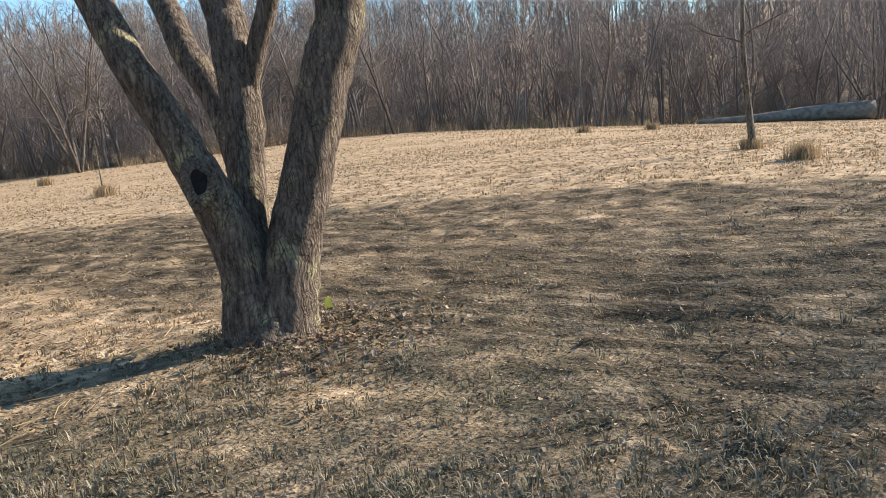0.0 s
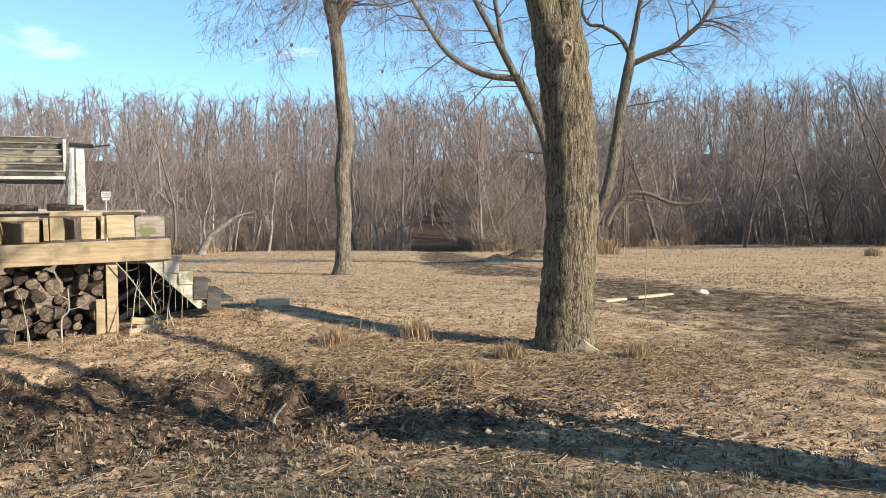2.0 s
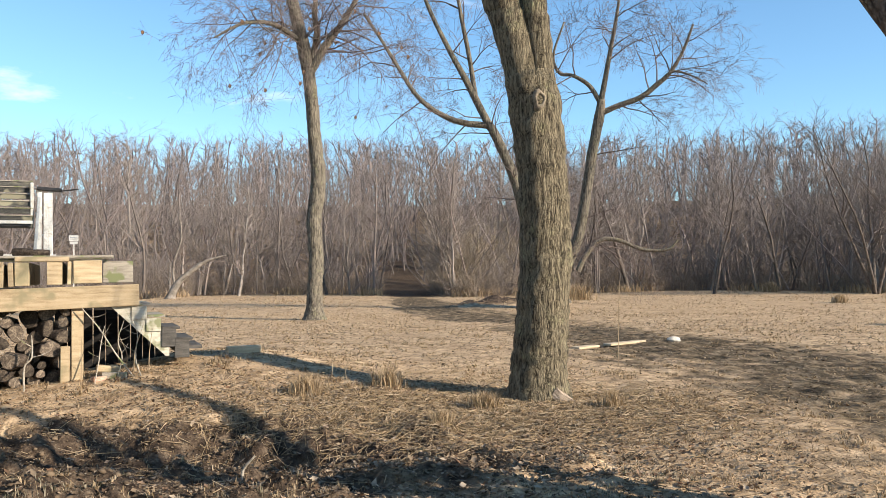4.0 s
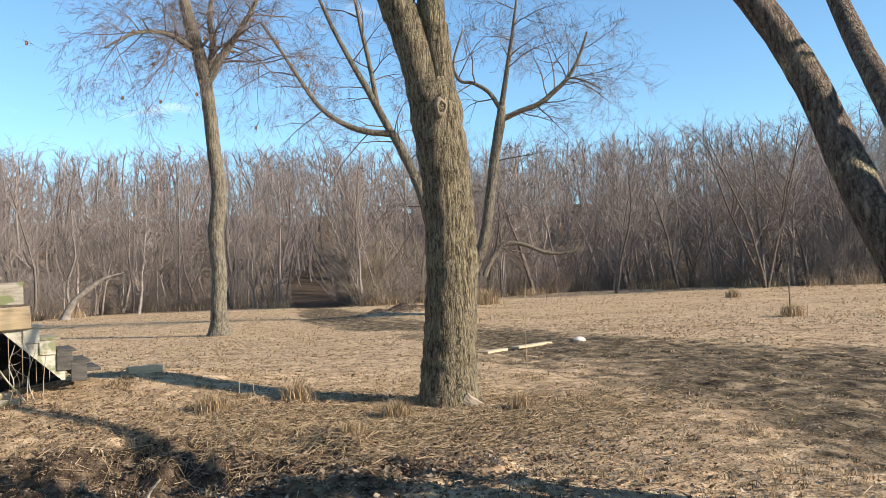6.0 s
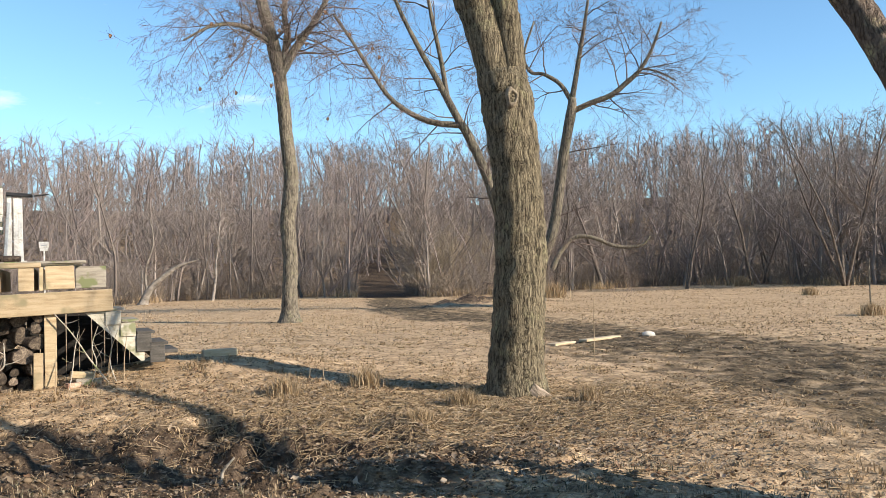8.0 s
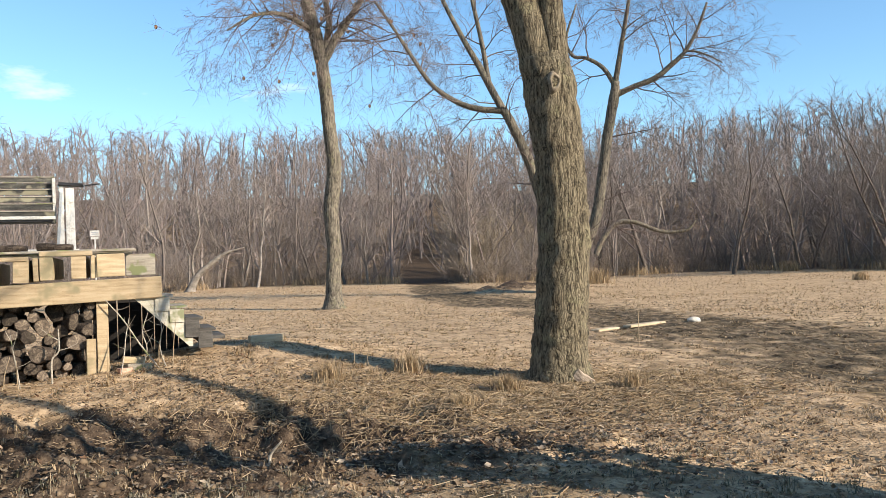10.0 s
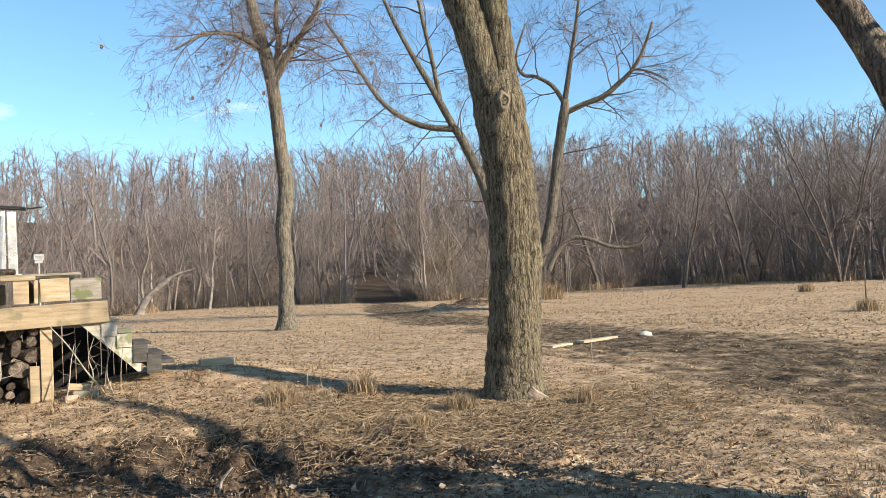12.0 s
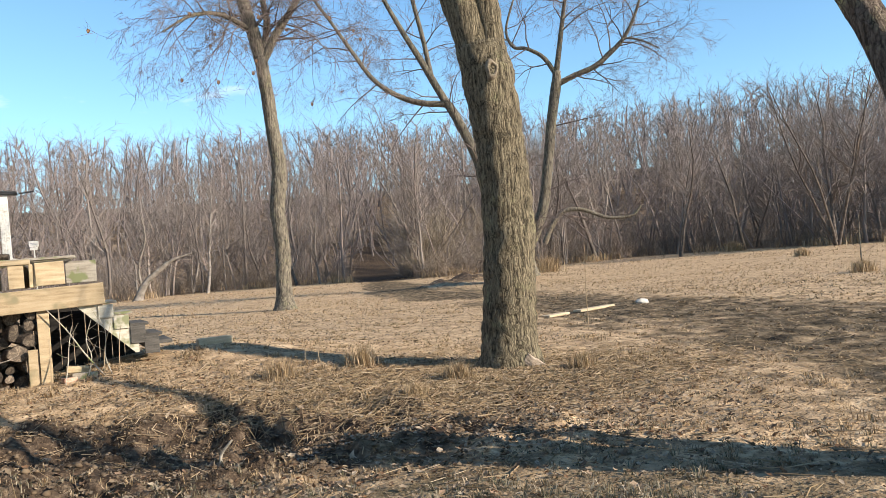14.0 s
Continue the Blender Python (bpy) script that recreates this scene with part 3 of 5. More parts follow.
TREE_D.append(("limb", ((10.57, 38.58, 9.39, 0.119), (10.05, 38.72, 10.31, 0.102), (9.32, 38.90, 10.82, 0.084), (8.71, 39.04, 10.98, 0.077), (8.46, 39.10, 11.83, 0.059), (8.96, 38.98, 13.36, 0.043)), 7))
TREE_D.append(("limb", ((10.57, 38.58, 9.64, 0.135), (10.81, 38.51, 10.91, 0.119), (11.00, 38.46, 11.92, 0.102), (11.24, 38.39, 13.18, 0.084), (11.48, 38.32, 14.69, 0.050)), 8))
TREE_D.append(("limb", ((10.52, 38.59, 9.00, 0.144), (11.35, 38.36, 9.34, 0.127), (12.28, 38.07, 9.66, 0.127), (12.96, 37.84, 10.19, 0.119), (13.52, 37.65, 10.70, 0.093), (14.07, 37.44, 11.65, 0.068), (14.50, 37.28, 12.84, 0.050)), 12))
TREE_D.append(("limb", ((13.00, 37.83, 10.24, 0.077), (13.63, 37.61, 10.74, 0.059), (14.39, 37.32, 10.50, 0.043), (15.03, 37.07, 10.07, 0.025)), 5))
TREE_D.append(("limb", ((10.13, 41.79, 1.72, 0.145), (10.52, 41.69, 2.54, 0.128), (11.17, 41.52, 3.23, 0.109), (12.06, 41.27, 3.22, 0.100), (13.18, 40.93, 2.74, 0.091), (14.27, 40.56, 2.73, 0.064), (14.74, 40.39, 3.18, 0.036)), 4))


# ---- the big trees ----
def limbed_tree(name, label, bark, at, limbs, seed, twig_depth=2, twigs=9, droop=-0.04, sides=14, twig_len=2.2, flare=1.5, fine_from=0.15):
    """A tree whose trunk and main limbs follow the given lines; finer branches grow from them by chance."""
    root = thing(name, *at, label, "tree")
    rng = random.Random(seed)
    base = Vector(at)
    for n, (kind, line, fine) in enumerate(limbs):
        V, F = [], []
        pts, rad = curve_through([(p[0] - base.x, p[1] - base.y, p[2] - base.z, p[3]) for p in line], 10 if n == 0 else 6)
        if n == 0:
            rad = [r * (1 + (flare - 1) * math.exp(-max(0, p.z) / 0.22)) for p, r in zip(pts, rad)]
        tube_into(V, F, pts, rad, 28 if n == 0 else sides, seed + n, 0.14 if rad[0] > 0.1 else 0.08)
        link_mesh(kind, V, F, bark, root, shade=True)
        if fine:
            V, F = [], []
            for k in range(fine):
                t = rng.uniform(fine_from, 1.0)
                i = min(len(pts) - 2, int(t * (len(pts) - 1)))
                along = (pts[i + 1] - pts[i]).normalized()
                out = along.cross(Vector((rng.gauss(0, 1), rng.gauss(0, 1), rng.gauss(0, 1)))).normalized()
                grow(V, F, rng, pts[i], along * 0.5 + out * 0.8, twig_len * rng.uniform(0.5, 1.0), min(0.035, rad[i] * 0.4), twig_depth, droop, 4, 0.7, (4, 6), 0.005)
            tagged(link_mesh("crown", V, F, M_TWIG, root), kind="stuff")
    return root


def build_big_trees():
    z = stand(4.2, 4.5) - 0.06
    limbed_tree(
        "maple_tree", "five-stemmed tree with flaking lichened bark and a hollow", M_BARK_DARK, (4.2, 4.5, z), TREE_A, 3, 2, 9, 0.0, flare=1.22, fine_from=0.8)
    z = stand(2.2, 11.15) - 0.05
    limbed_tree("ash_tree", "big tree with furrowed grey bark and a knot", M_BARK_GREY, (2.2, 11.15, z), TREE_B, 5, 2, 9, 0.0, flare=1.28, fine_from=0.75)
    limbed_tree("oak_tree", "slender bare oak with a few clinging leaves", M_BARK_SMOOTH, (-2.3, 32, stand(-2.3, 32) - 0.05), TREE_C, 7, 3, 9, -0.07, twig_len=3.2, flare=1.5)
    limbed_tree("twin_tree", "twin-stemmed bare tree with drooping branches", M_BARK_SMOOTH, (8.7, 39, stand(8.7, 39) - 0.05), TREE_D, 9, 3, 9, -0.05, twig_len=3.6, flare=1.4)


build_big_trees()

M_DEADWOOD = material("bleached_dead_wood", ((0.08, 0.067, 0.053), (0.18, 0.155, 0.125), (0.29, 0.255, 0.21)), 3, 0.9, 0.6, 30, (1, 1, 1), vary=0.1)


def build_leaning_tree():
    """A pale tree that leans far over at the edge of the woods."""
    x, y = -15.46, 66.1
    z = stand(x, y)
    line = ((x, y, z - 0.2, 0.36), (x + 0.4, y, z + 0.8, 0.27), (x + 1.0, y + 0.1, z + 1.6, 0.21), (x + 2.0, y + 0.2, z + 2.4, 0.17), (x + 2.8, y + 0.3, z + 2.9, 0.11), (x + 4.2, y + 0.4, z + 3.3, 0.04))
    prop = ((x + 0.4, y, z + 0.8, 0.10), (x + 0.3, y, z + 2.6, 0.09), (x + 0.9, y, z + 4.6, 0.06), (x + 0.7, y, z + 6.5, 0.025))
    limbed_tree("leaning_tree", "pale leaning tree at the edge of the woods", M_DEADWOOD, (x, y, z - 0.05), [("trunk", line, 12), ("stem", prop, 10)], 15, 1, 9, 0.02, twig_len=2.6, flare=1.3, fine_from=0.3)


build_leaning_tree()


def build_shade_tree():
    """A low spreading tree out of view, added so that its twigs shade the turf."""
    x, y = 17.6, -7.9
    z = stand(x, y)
    limbs = [("trunk", ((x, y, z - 0.1, 0.17), (x, y, z + 2.0, 0.14), (x + 0.05, y, z + 4.0, 0.10), (x, y + 0.05, z + 6.4, 0.05), (x, y, z + 8.6, 0.015)), 9)]
    for k in range(9):
        a = radians(43 * k + 12)
        c, s = math.cos(a), math.sin(a)
        h = z + 3.2 + 0.4 * k
        limbs.append(("limb", ((x, y, h, 0.05), (x + 1.1 * c, y + 1.1 * s, h + 0.7, 0.04), (x + 2.4 * c, y + 2.4 * s, h + 1.1, 0.025), (x + 3.6 * c, y + 3.6 * s, h + 1.7, 0.012)), 10))
    limbed_tree("unseen_shade_tree", "unseen low spreading bare tree added to shade the turf", M_BARK_SMOOTH, (x, y, z - 0.05), limbs, 23, 2, 9, 0.02, sides=8, twig_len=2.2, flare=1.3, fine_from=0.2)


build_shade_tree()


def on_bark(name, at, away, wide, high, parent, label, rim_mat, core_mat):
    """A knot or hollow on a trunk: a ring of swollen bark round a core."""
    n = 16
    rows = ((1.35, -0.04), (1.12, 0.012), (0.88, 0.026), (0.70, 0.016), (0.62, 0.006), (0.35, 0.008), (0.0, 0.008))
    turn = Vector(away).to_track_quat("Z", "Y").to_matrix().to_4x4()
    whole = Matrix.Translation(Vector(at) - Vector(parent.matrix_basis.translation)) @ turn
    rim = None
    for title, rings, mat in ((name, rows[:5], rim_mat), ("core", rows[4:], core_mat)):
        V, F = [], []
        for r, z in rings:
            for s in range(n):
                a = 2 * math.pi * s / n
                w = 1 + 0.10 * math.sin(3 * a + 1) + 0.06 * math.sin(5 * a)
                V.append((wide * 0.5 * r * w * math.cos(a), high * 0.5 * r * w * math.sin(a), z))
        for k in range(len(rings) - 1):
            for s in range(n):
                a, b = k * n + s, k * n + (s + 1) % n
                F.append((a, b, b + n, a + n))
        ob = link_mesh(title, V, F, mat, rim or parent, "" if rim else label, True)
        if rim is None:
            rim = ob
            ob.matrix_basis = whole


M_KNOT = material("bare_knot_wood", ((0.10, 0.08, 0.055), (0.20, 0.16, 0.11), (0.28, 0.23, 0.16)), 12, 0.9, 0.4, 50)
# near-black colour for the shade inside hollows, which are modelled flat
M_HOLLOW = material("painted_hollow_shade", ((0.008, 0.006, 0.005), (0.02, 0.015, 0.012)), 12, 0.95, 0.4, 50)
tree_a, tree_b = bpy.data.objects["maple_tree"], bpy.data.objects["ash_tree"]
# the hollow has no depth: its dark inside is painted on the core
on_bark("hollow", (3.70, 4.345, 1.19), (-0.55, -0.82, 0.25), 0.17, 0.28, tree_a, "dark hollow in the leaning stem", M_BARK_DARK, M_HOLLOW)
on_bark("knot", (2.16, 10.80, 3.85), (0.1, -0.96, 0.0), 0.13, 0.22, tree_b, "pale oval knot", M_KNOT, M_BARK_GREY)


def build_clinging_leaves():
    """The last dead leaves on the slender tree."""
    rng = random.Random(77)
    tree = bpy.data.objects["oak_tree"]
    ends = [v for o in tree.children if o.name.startswith("crown") for v in o.data.vertices if 6.5 < v.co.z < 11]
    for k in range(16):
        V = []
        p = rng.choice(ends).co.copy()
        for s in range(7):
            a = 2 * math.pi * s / 7
            V.append(p + Vector((0.06 * math.cos(a), 0.03 * math.sin(a * 2), 0.08 * math.sin(a) - 0.05)))
        link_mesh("leaf", V, [tuple(range(7))], M_LEAVES, tree)


# ---- the woods ----
def spray(V, F, rng, start, way, length, radius, depth, kids, lift=0.05):
    """A cheap bare branch for a far tree; its last twigs are slivers."""
    way = way.normalized()
    if depth == 0:
        side = way.cross(Vector((rng.gauss(0, 1), rng.gauss(0, 1), rng.gauss(0, 1)))).normalized() * radius
        base = len(V)
        V += [start - side, start + side, start + (way + Vector((0, 0, lift))) * length]
        F.append((base, base + 1, base + 2))
        return
    n = 2 if depth == 1 else 3
    pts, p, w = [start], start.copy(), way
    for k in range(n):
        w = (w + Vector((rng.gauss(0, 0.16), rng.gauss(0, 0.16), rng.gauss(0, 0.10) + lift))).normalized()
        p = p + w * (length / n)
        pts.append(p)
    base = len(V)
    for k, q in enumerate(pts[:-1]):
        side = (pts[k + 1] - q).cross(Vector((0.3, 0.9, 0.1))).normalized()
        up = (pts[k + 1] - q).normalized().cross(side)
        r = max(0.009, radius * (1 - 0.75 * k / n))
        for a in (0, 2.094, 4.189):
            V.append(q + (side * math.cos(a) + up * math.sin(a)) * r)
    V.append(pts[-1])
    for k in range(n - 1):
        for s in range(3):
            a, b = base + 3 * k + s, base + 3 * k + (s + 1) % 3
            F.append((a, b, b + 3)), F.append((a, b + 3, a + 3))
    for s in range(3):
        F.append((base + 3 * (n - 1) + s, base + 3 * (n - 1) + (s + 1) % 3, len(V) - 1))
    more = 3 if depth == 1 else 0
    for k in range(rng.randint(kids[0] + more, kids[1] + more)):
        t = rng.uniform(0.15, 1.0)
        i = min(n - 1, int(t * n))
        at = pts[i].lerp(pts[i + 1], t * n - i)
        along = (pts[i + 1] - pts[i]).normalized()
        out = along.cross(Vector((rng.gauss(0, 1), rng.gauss(0, 1), rng.gauss(0, 1)))).normalized()
        spray(V, F, rng, at, along * 0.72 + out * 0.72, length * rng.uniform(0.38, 0.64), max(0.009, radius * (1 - 0.6 * t) * 0.6), depth - 1, kids, lift)


def trunk_line(rng, tall, lean, wobble=0.06):
    p, w, n, pts = Vector((0, 0, -0.3)), Vector((rng.gauss(0, lean), rng.gauss(0, lean), 1)).normalized(), 8, []
    for i in range(n + 1):
        pts.append(p.copy())
        w = (w + Vector((rng.gauss(0, wobble), rng.gauss(0, wobble), 0.06))).normalized()
        p = p + w * tall / n
    return pts


def crown_on(V, F, rng, pts, tall, r, count, low, kids, wide=1.0):
    n = len(pts) - 1
    for j in range(count):
        t = rng.uniform(low, 0.98)
        i = min(n - 1, int(t * n))
        q, a = pts[i].lerp(pts[i + 1], t * n - i), rng.uniform(0, 2 * math.pi)
        way = Vector((math.cos(a), math.sin(a), rng.uniform(0.6, 1.9)))
        spray(V, F, rng, q, way, wide * tall * rng.uniform(0.14, 0.27) * (1.25 - 0.6 * t), r * (1.1 - t) * 0.55 + 0.012, 2, kids)


def tris_of(F):
    T = []
    for f in F:
        T.extend((f[0], f[k], f[k + 1]) for k in range(1, len(f) - 1))
    return np.array(T, np.int32)


def template(seed, tall, count, kids, stems=1, low=0.14):
    """One bare forest tree as arrays: vertices and triangles."""
    rng = random.Random(seed)
    V, F = [], []
    for k in range(stems):
        pts = trunk_line(rng, tall * rng.uniform(0.8, 1.0), 0.09 if stems == 1 else 0.28, 0.11)
        r = tall * rng.uniform(0.007, 0.011)
        tube_into(V, F, pts, [r * (1.1 - i / 8) + 0.008 for i in range(9)], 4)
        crown_on(V, F, rng, pts, tall, r, count, low, kids)
    return np.array([tuple(v) for v in V], np.float32), tris_of(F)


def bush(seed, tall, stems):
    rng = random.Random(seed)
    V, F = [], []
    for k in range(stems):
        a, tilt = rng.uniform(0, 2 * math.pi), rng.uniform(0.1, 0.9)
        spray(V, F, rng, Vector((rng.gauss(0, 0.35), rng.gauss(0, 0.35), -0.1)), Vector((math.cos(a) * tilt, math.sin(a) * tilt, 1)), tall * rng.uniform(0.6, 1.0), 0.016, 1, (5, 8), 0.0)
    return np.array([tuple(v) for v in V], np.float32), tris_of(F)


def scatter(name, templates, places, mat, label, category):
    """Turned and sized copies of the templates joined into one mesh."""
    Vs, Ts, at = [], [], 0
    zs = ground_z(np.array([p[0] for p in places]), np.array([p[1] for p in places]))
    for (x, y, size, turn, which, fat), z in zip(places, zs):
        V, T = templates[which]
        c, s = math.cos(turn), math.sin(turn)
        W = np.stack([(V[:, 0] * c - V[:, 1] * s) * size * fat + x, (V[:, 0] * s + V[:, 1] * c) * size * fat + y, V[:, 2] * size + z], 1)
        Vs.append(W), Ts.append(T + at)
        at += len(V)
    ob = fast_mesh(name, np.concatenate(Vs), np.concatenate(Ts), mat)
    return tagged(ob, label, category, kind="stuff")


def on_trail(x, y):
    return abs(x - 3.1 - 0.010 * (y - 66)) < 2.3 and 0 < y < 104


def in_woods(rng, back, count, most=38.0):
    for k in range(count):
        b = radians(rng.uniform(-97, most))
        r = float(edge_of_woods(np.array(b))) + back()
        x, y = -math.sin(b) * r, math.cos(b) * r
        if not on_trail(x, y):
            yield x, y


def build_woods():
    rng = random.Random(11)
    full = [template(100 + k, 13 + (k % 3), 18, (4, 6)) for k in range(6)] + [template(130, 13, 10, (4, 6), 2), template(131, 12.5, 8, (4, 6), 3)]
    light = [template(150 + k, 13 + (k % 3), 15, (3, 4), 1, 0.3) for k in range(5)]
    near = [(x, y, rng.uniform(0.65, 1.05), rng.uniform(0, 6.28), rng.randrange(len(full)), rng.uniform(0.85, 1.2)) for x, y in in_woods(rng, lambda: rng.uniform(1.0, 18.0), 330)]
    far = [(x, y, rng.uniform(0.9, 1.2), rng.uniform(0, 6.28), rng.randrange(len(light)), rng.uniform(0.9, 1.3)) for x, y in in_woods(rng, lambda: rng.uniform(14.0, 62.0), 470)]
    scatter("woods", full, near, M_WOODS, "dense winter woods of bare grey-brown trees", "woods")
    scatter("far_woods", light, far, M_FARWOODS, "bare woods further back behind the first trees, tinted for haze", "woods")
    poles = []
    for k in range(8):
        V, F = [], []
        pts = trunk_line(rng, 9.5, 0.2, 0.2)[::2]
        tube_into(V, F, pts, [0.042 * (1.1 - i / 5) + 0.008 for i in range(5)], 3)
        for j in range(10):
            t = rng.uniform(0.15, 0.97) * 4
            i, a = min(3, int(t)), rng.uniform(0, 6.28)
            spray(V, F, rng, pts[i].lerp(pts[i + 1], t - i), Vector((math.cos(a), math.sin(a), rng.uniform(0.2, 1.6))), rng.uniform(0.9, 2.6), 0.024, 1, (1, 3))
        poles.append((np.array([tuple(v) for v in V], np.float32), tris_of(F)))
    thin = [(x, y, rng.uniform(0.5, 1.25), rng.uniform(0, 6.28), rng.randrange(8), rng.uniform(0.8, 1.35)) for x, y in in_woods(rng, lambda: 2 + 95 * rng.uniform(0, 1) ** 1.2, 1100)]
    scatter("saplings", poles, thin, M_FARWOODS, "crowded thin saplings throughout the winter woods", "woods")
    haze = []
    for k in range(6):
        V, F = [], []
        pts = trunk_line(rng, 13, 0.08, 0.08)[::2]
        tube_into(V, F, pts, [0.12 * (1.1 - i / 5) + 0.03 for i in range(5)], 3)
        for j in range(19):
            t = rng.uniform(0.12, 0.99) * 4
            i, a = min(3, int(t)), rng.uniform(0, 6.28)
            spray(V, F, rng, pts[i].lerp(pts[i + 1], t - i), Vector((math.cos(a), math.sin(a), rng.uniform(0.5, 1.6))), rng.uniform(1.4, 3.2), 0.06, 1, (2, 3))
        haze.append((np.array([tuple(v) for v in V], np.float32), tris_of(F)))
    back = [(x, y, rng.uniform(0.8, 1.15), rng.uniform(0, 6.28), rng.randrange(6), rng.uniform(0.9, 1.4)) for x, y in in_woods(rng, lambda: rng.uniform(45.0, 128.0), 1650)]
    scatter("distant_woods", haze, back, M_FARWOODS, "distant wooded slope of bare trees", "woods")
    bushes = [bush(200 + k, 2.1, 16) for k in range(4)]
    low = [(x, y, rng.uniform(0.4, 1.25), rng.uniform(0, 6.28), rng.randrange(4), rng.uniform(0.9, 1.6)) for x, y in in_woods(rng, lambda: rng.uniform(-0.8, 12.0), 430)]
    scatter("undergrowth", bushes, low, M_SCRUB, "tangled brown undergrowth along the woods", "undergrowth")
    brush = [bush(260 + k, 4.6, 24) for k in range(5)]
    under = [(x, y, rng.uniform(0.5, 1.25), rng.uniform(0, 6.28), rng.randrange(5), rng.uniform(0.6, 1.0)) for x, y in in_woods(rng, lambda: rng.uniform(2.0, 26.0), 430)]
    scatter("understorey", brush, under, M_WOODS, "fine grey brush between the first trees of the woods", "brush")
    tan = island_material("tan_stems", ((0.24, 0.19, 0.13), (0.36, 0.295, 0.20), (0.30, 0.235, 0.16), (0.19, 0.15, 0.105)))
    tall = [bush(230 + k, 6.5, 34) for k in range(3)]
    clump = [(rng.uniform(6.0, 12.5), rng.uniform(66.5, 72.0), rng.uniform(0.65, 1.1), rng.uniform(0, 6.28), rng.randrange(3), rng.uniform(0.7, 1.0)) for k in range(14)]
    scatter("thicket", tall, clump, tan, "tall tan thicket of thin stems beside the trail", "thicket")


build_woods()


def edge_tree(seed, tall, stems, lean, bark, count, wide):
    """A tree that stands out at the edge of the woods, with its stems and its crown."""
    rng = random.Random(seed)
    root = thing("woodland_tree", 0, 0, 0, "bare spreading tree at the edge of the woods", "tree", "trees along the woods")
    Vc, Fc = [], []
    for k in range(stems):
        V, F = [], []
        pts = trunk_line(rng, tall * rng.uniform(0.85, 1.0), lean, 0.08)
        r = tall * rng.uniform(0.011, 0.016) / (1 + 0.15 * stems)
        tube_into(V, F, pts, [r * (1.1 - i / 8) + 0.012 for i in range(9)], 7)
        link_mesh("trunk", V, F, bark, root, shade=True)
        crown_on(Vc, Fc, rng, pts, tall, r, count, 0.18, (4, 6), wide)
    tagged(link_mesh("crown", Vc, Fc, M_WOODS, root), kind="stuff")
    return root


def build_edge_trees():
    rng = random.Random(31)
    dark = material("dark_woodland_bark", ((0.05, 0.04, 0.032), (0.11, 0.088, 0.07), (0.17, 0.14, 0.115)), 5, 0.95, 0.6, 40, vary=0.2)
    pale = material("pale_woodland_bark", ((0.13, 0.11, 0.09), (0.22, 0.19, 0.16), (0.31, 0.275, 0.235)), 5, 0.9, 0.5, 40, vary=0.15)
    kinds = [edge_tree(301, 12.5, 5, 0.34, dark, 10, 1.3), edge_tree(302, 11, 2, 0.16, dark, 12, 1.2), edge_tree(303, 11.5, 1, 0.10, pale, 16, 0.9), edge_tree(304, 12, 1, 0.12, dark, 20, 1.2), edge_tree(305, 8.5, 1, 0.15, pale, 12, 1.1)]
    spots = [(34.2, 55.8, 0, 1.08), (45.5, 73.0, 0, 1.0), (24.8, 60.8, 1, 0.92), (-16.4, 70.0, 4, 0.8), (-11.5, 73.5, 2, 1.0), (33.0, 67.0, 3, 0.9), (60.0, 28.0, 3, 0.9), (54.0, 43.0, 1, 1.0), (70.0, 20.0, 1, 1.05), (72.0, 11.0, 0, 0.8), (66.0, 33.0, 2, 1.0), (47.5, 55.0, 3, 1.0), (-28.0, 72.0, 3, 0.9), (10.0, 71.5, 2, 0.85), (17.0, 70.0, 1, 0.9), (-4.0, 74.0, 3, 0.85), (-2.0, 73.0, 4, 0.9), (21.5, 70.5, 3, 1.0)]
    used = set()
    for x, y, k, size in spots:
        m = pose(x, y, stand(x, y), 0, 0, rng.uniform(0, 360))
        if k not in used:
            used.add(k)
            kinds[k].matrix_basis = m @ Matrix.Scale(size, 4)
        else:
            ob = copy_thing(kinds[k], m)
            ob.scale = (size, size, size)


build_edge_trees()


def build_field_saplings():
    """Young trees planted on the field, and the tussocks round their feet."""
    rng = random.Random(41)

    def sapling(x, y, tall, r, count, label):
        root = thing("young_tree", x, y, stand(x, y) - 0.03, label, "tree", "young trees on the field")
        V, F = [], []
        pts = trunk_line(rng, tall, 0.03, 0.03)
        tube_into(V, F, pts, [r * (1.15 - i / 8) + 0.008 for i in range(9)], 9)
        link_mesh("trunk", V, F, M_BARK_SMOOTH, root, shade=True)
        V, F = [], []
        for k in range(count):
            t = rng.uniform(0.25, 0.97)
            q, a = pts[int(t * 8)].lerp(pts[min(8, int(t * 8) + 1)], t * 8 % 1), rng.uniform(0, 6.28)
            grow(V, F, rng, q, Vector((math.cos(a), math.sin(a), 0.55)), tall * rng.uniform(0.25, 0.42), r * 0.3, 1, 0.03, 4, 0.7, (3, 5), 0.005)
        tagged(link_mesh("crown", V, F, M_TWIG, root), kind="stuff")

    sapling(18.1, 4.85, 4.6, 0.07, 16, "young bare tree with a thin trunk on the field")
    sapling(33.0, 16.0, 2.6, 0.035, 8, "staked thin sapling standing on the dry field")
    sapling(36.0, 14.2, 3.4, 0.045, 9, "staked thin sapling standing on the dry field")
    sapling(15.6, 24.1, 2.1, 0.02, 4, "spindly sapling stem among dry weeds")


build_field_saplings()


# ---- the deck, by the house ----
DECK = Vector((-4.23, 12.68, 0.0))
DECK_TURN = math.degrees(math.atan2(0.63, 1.95))


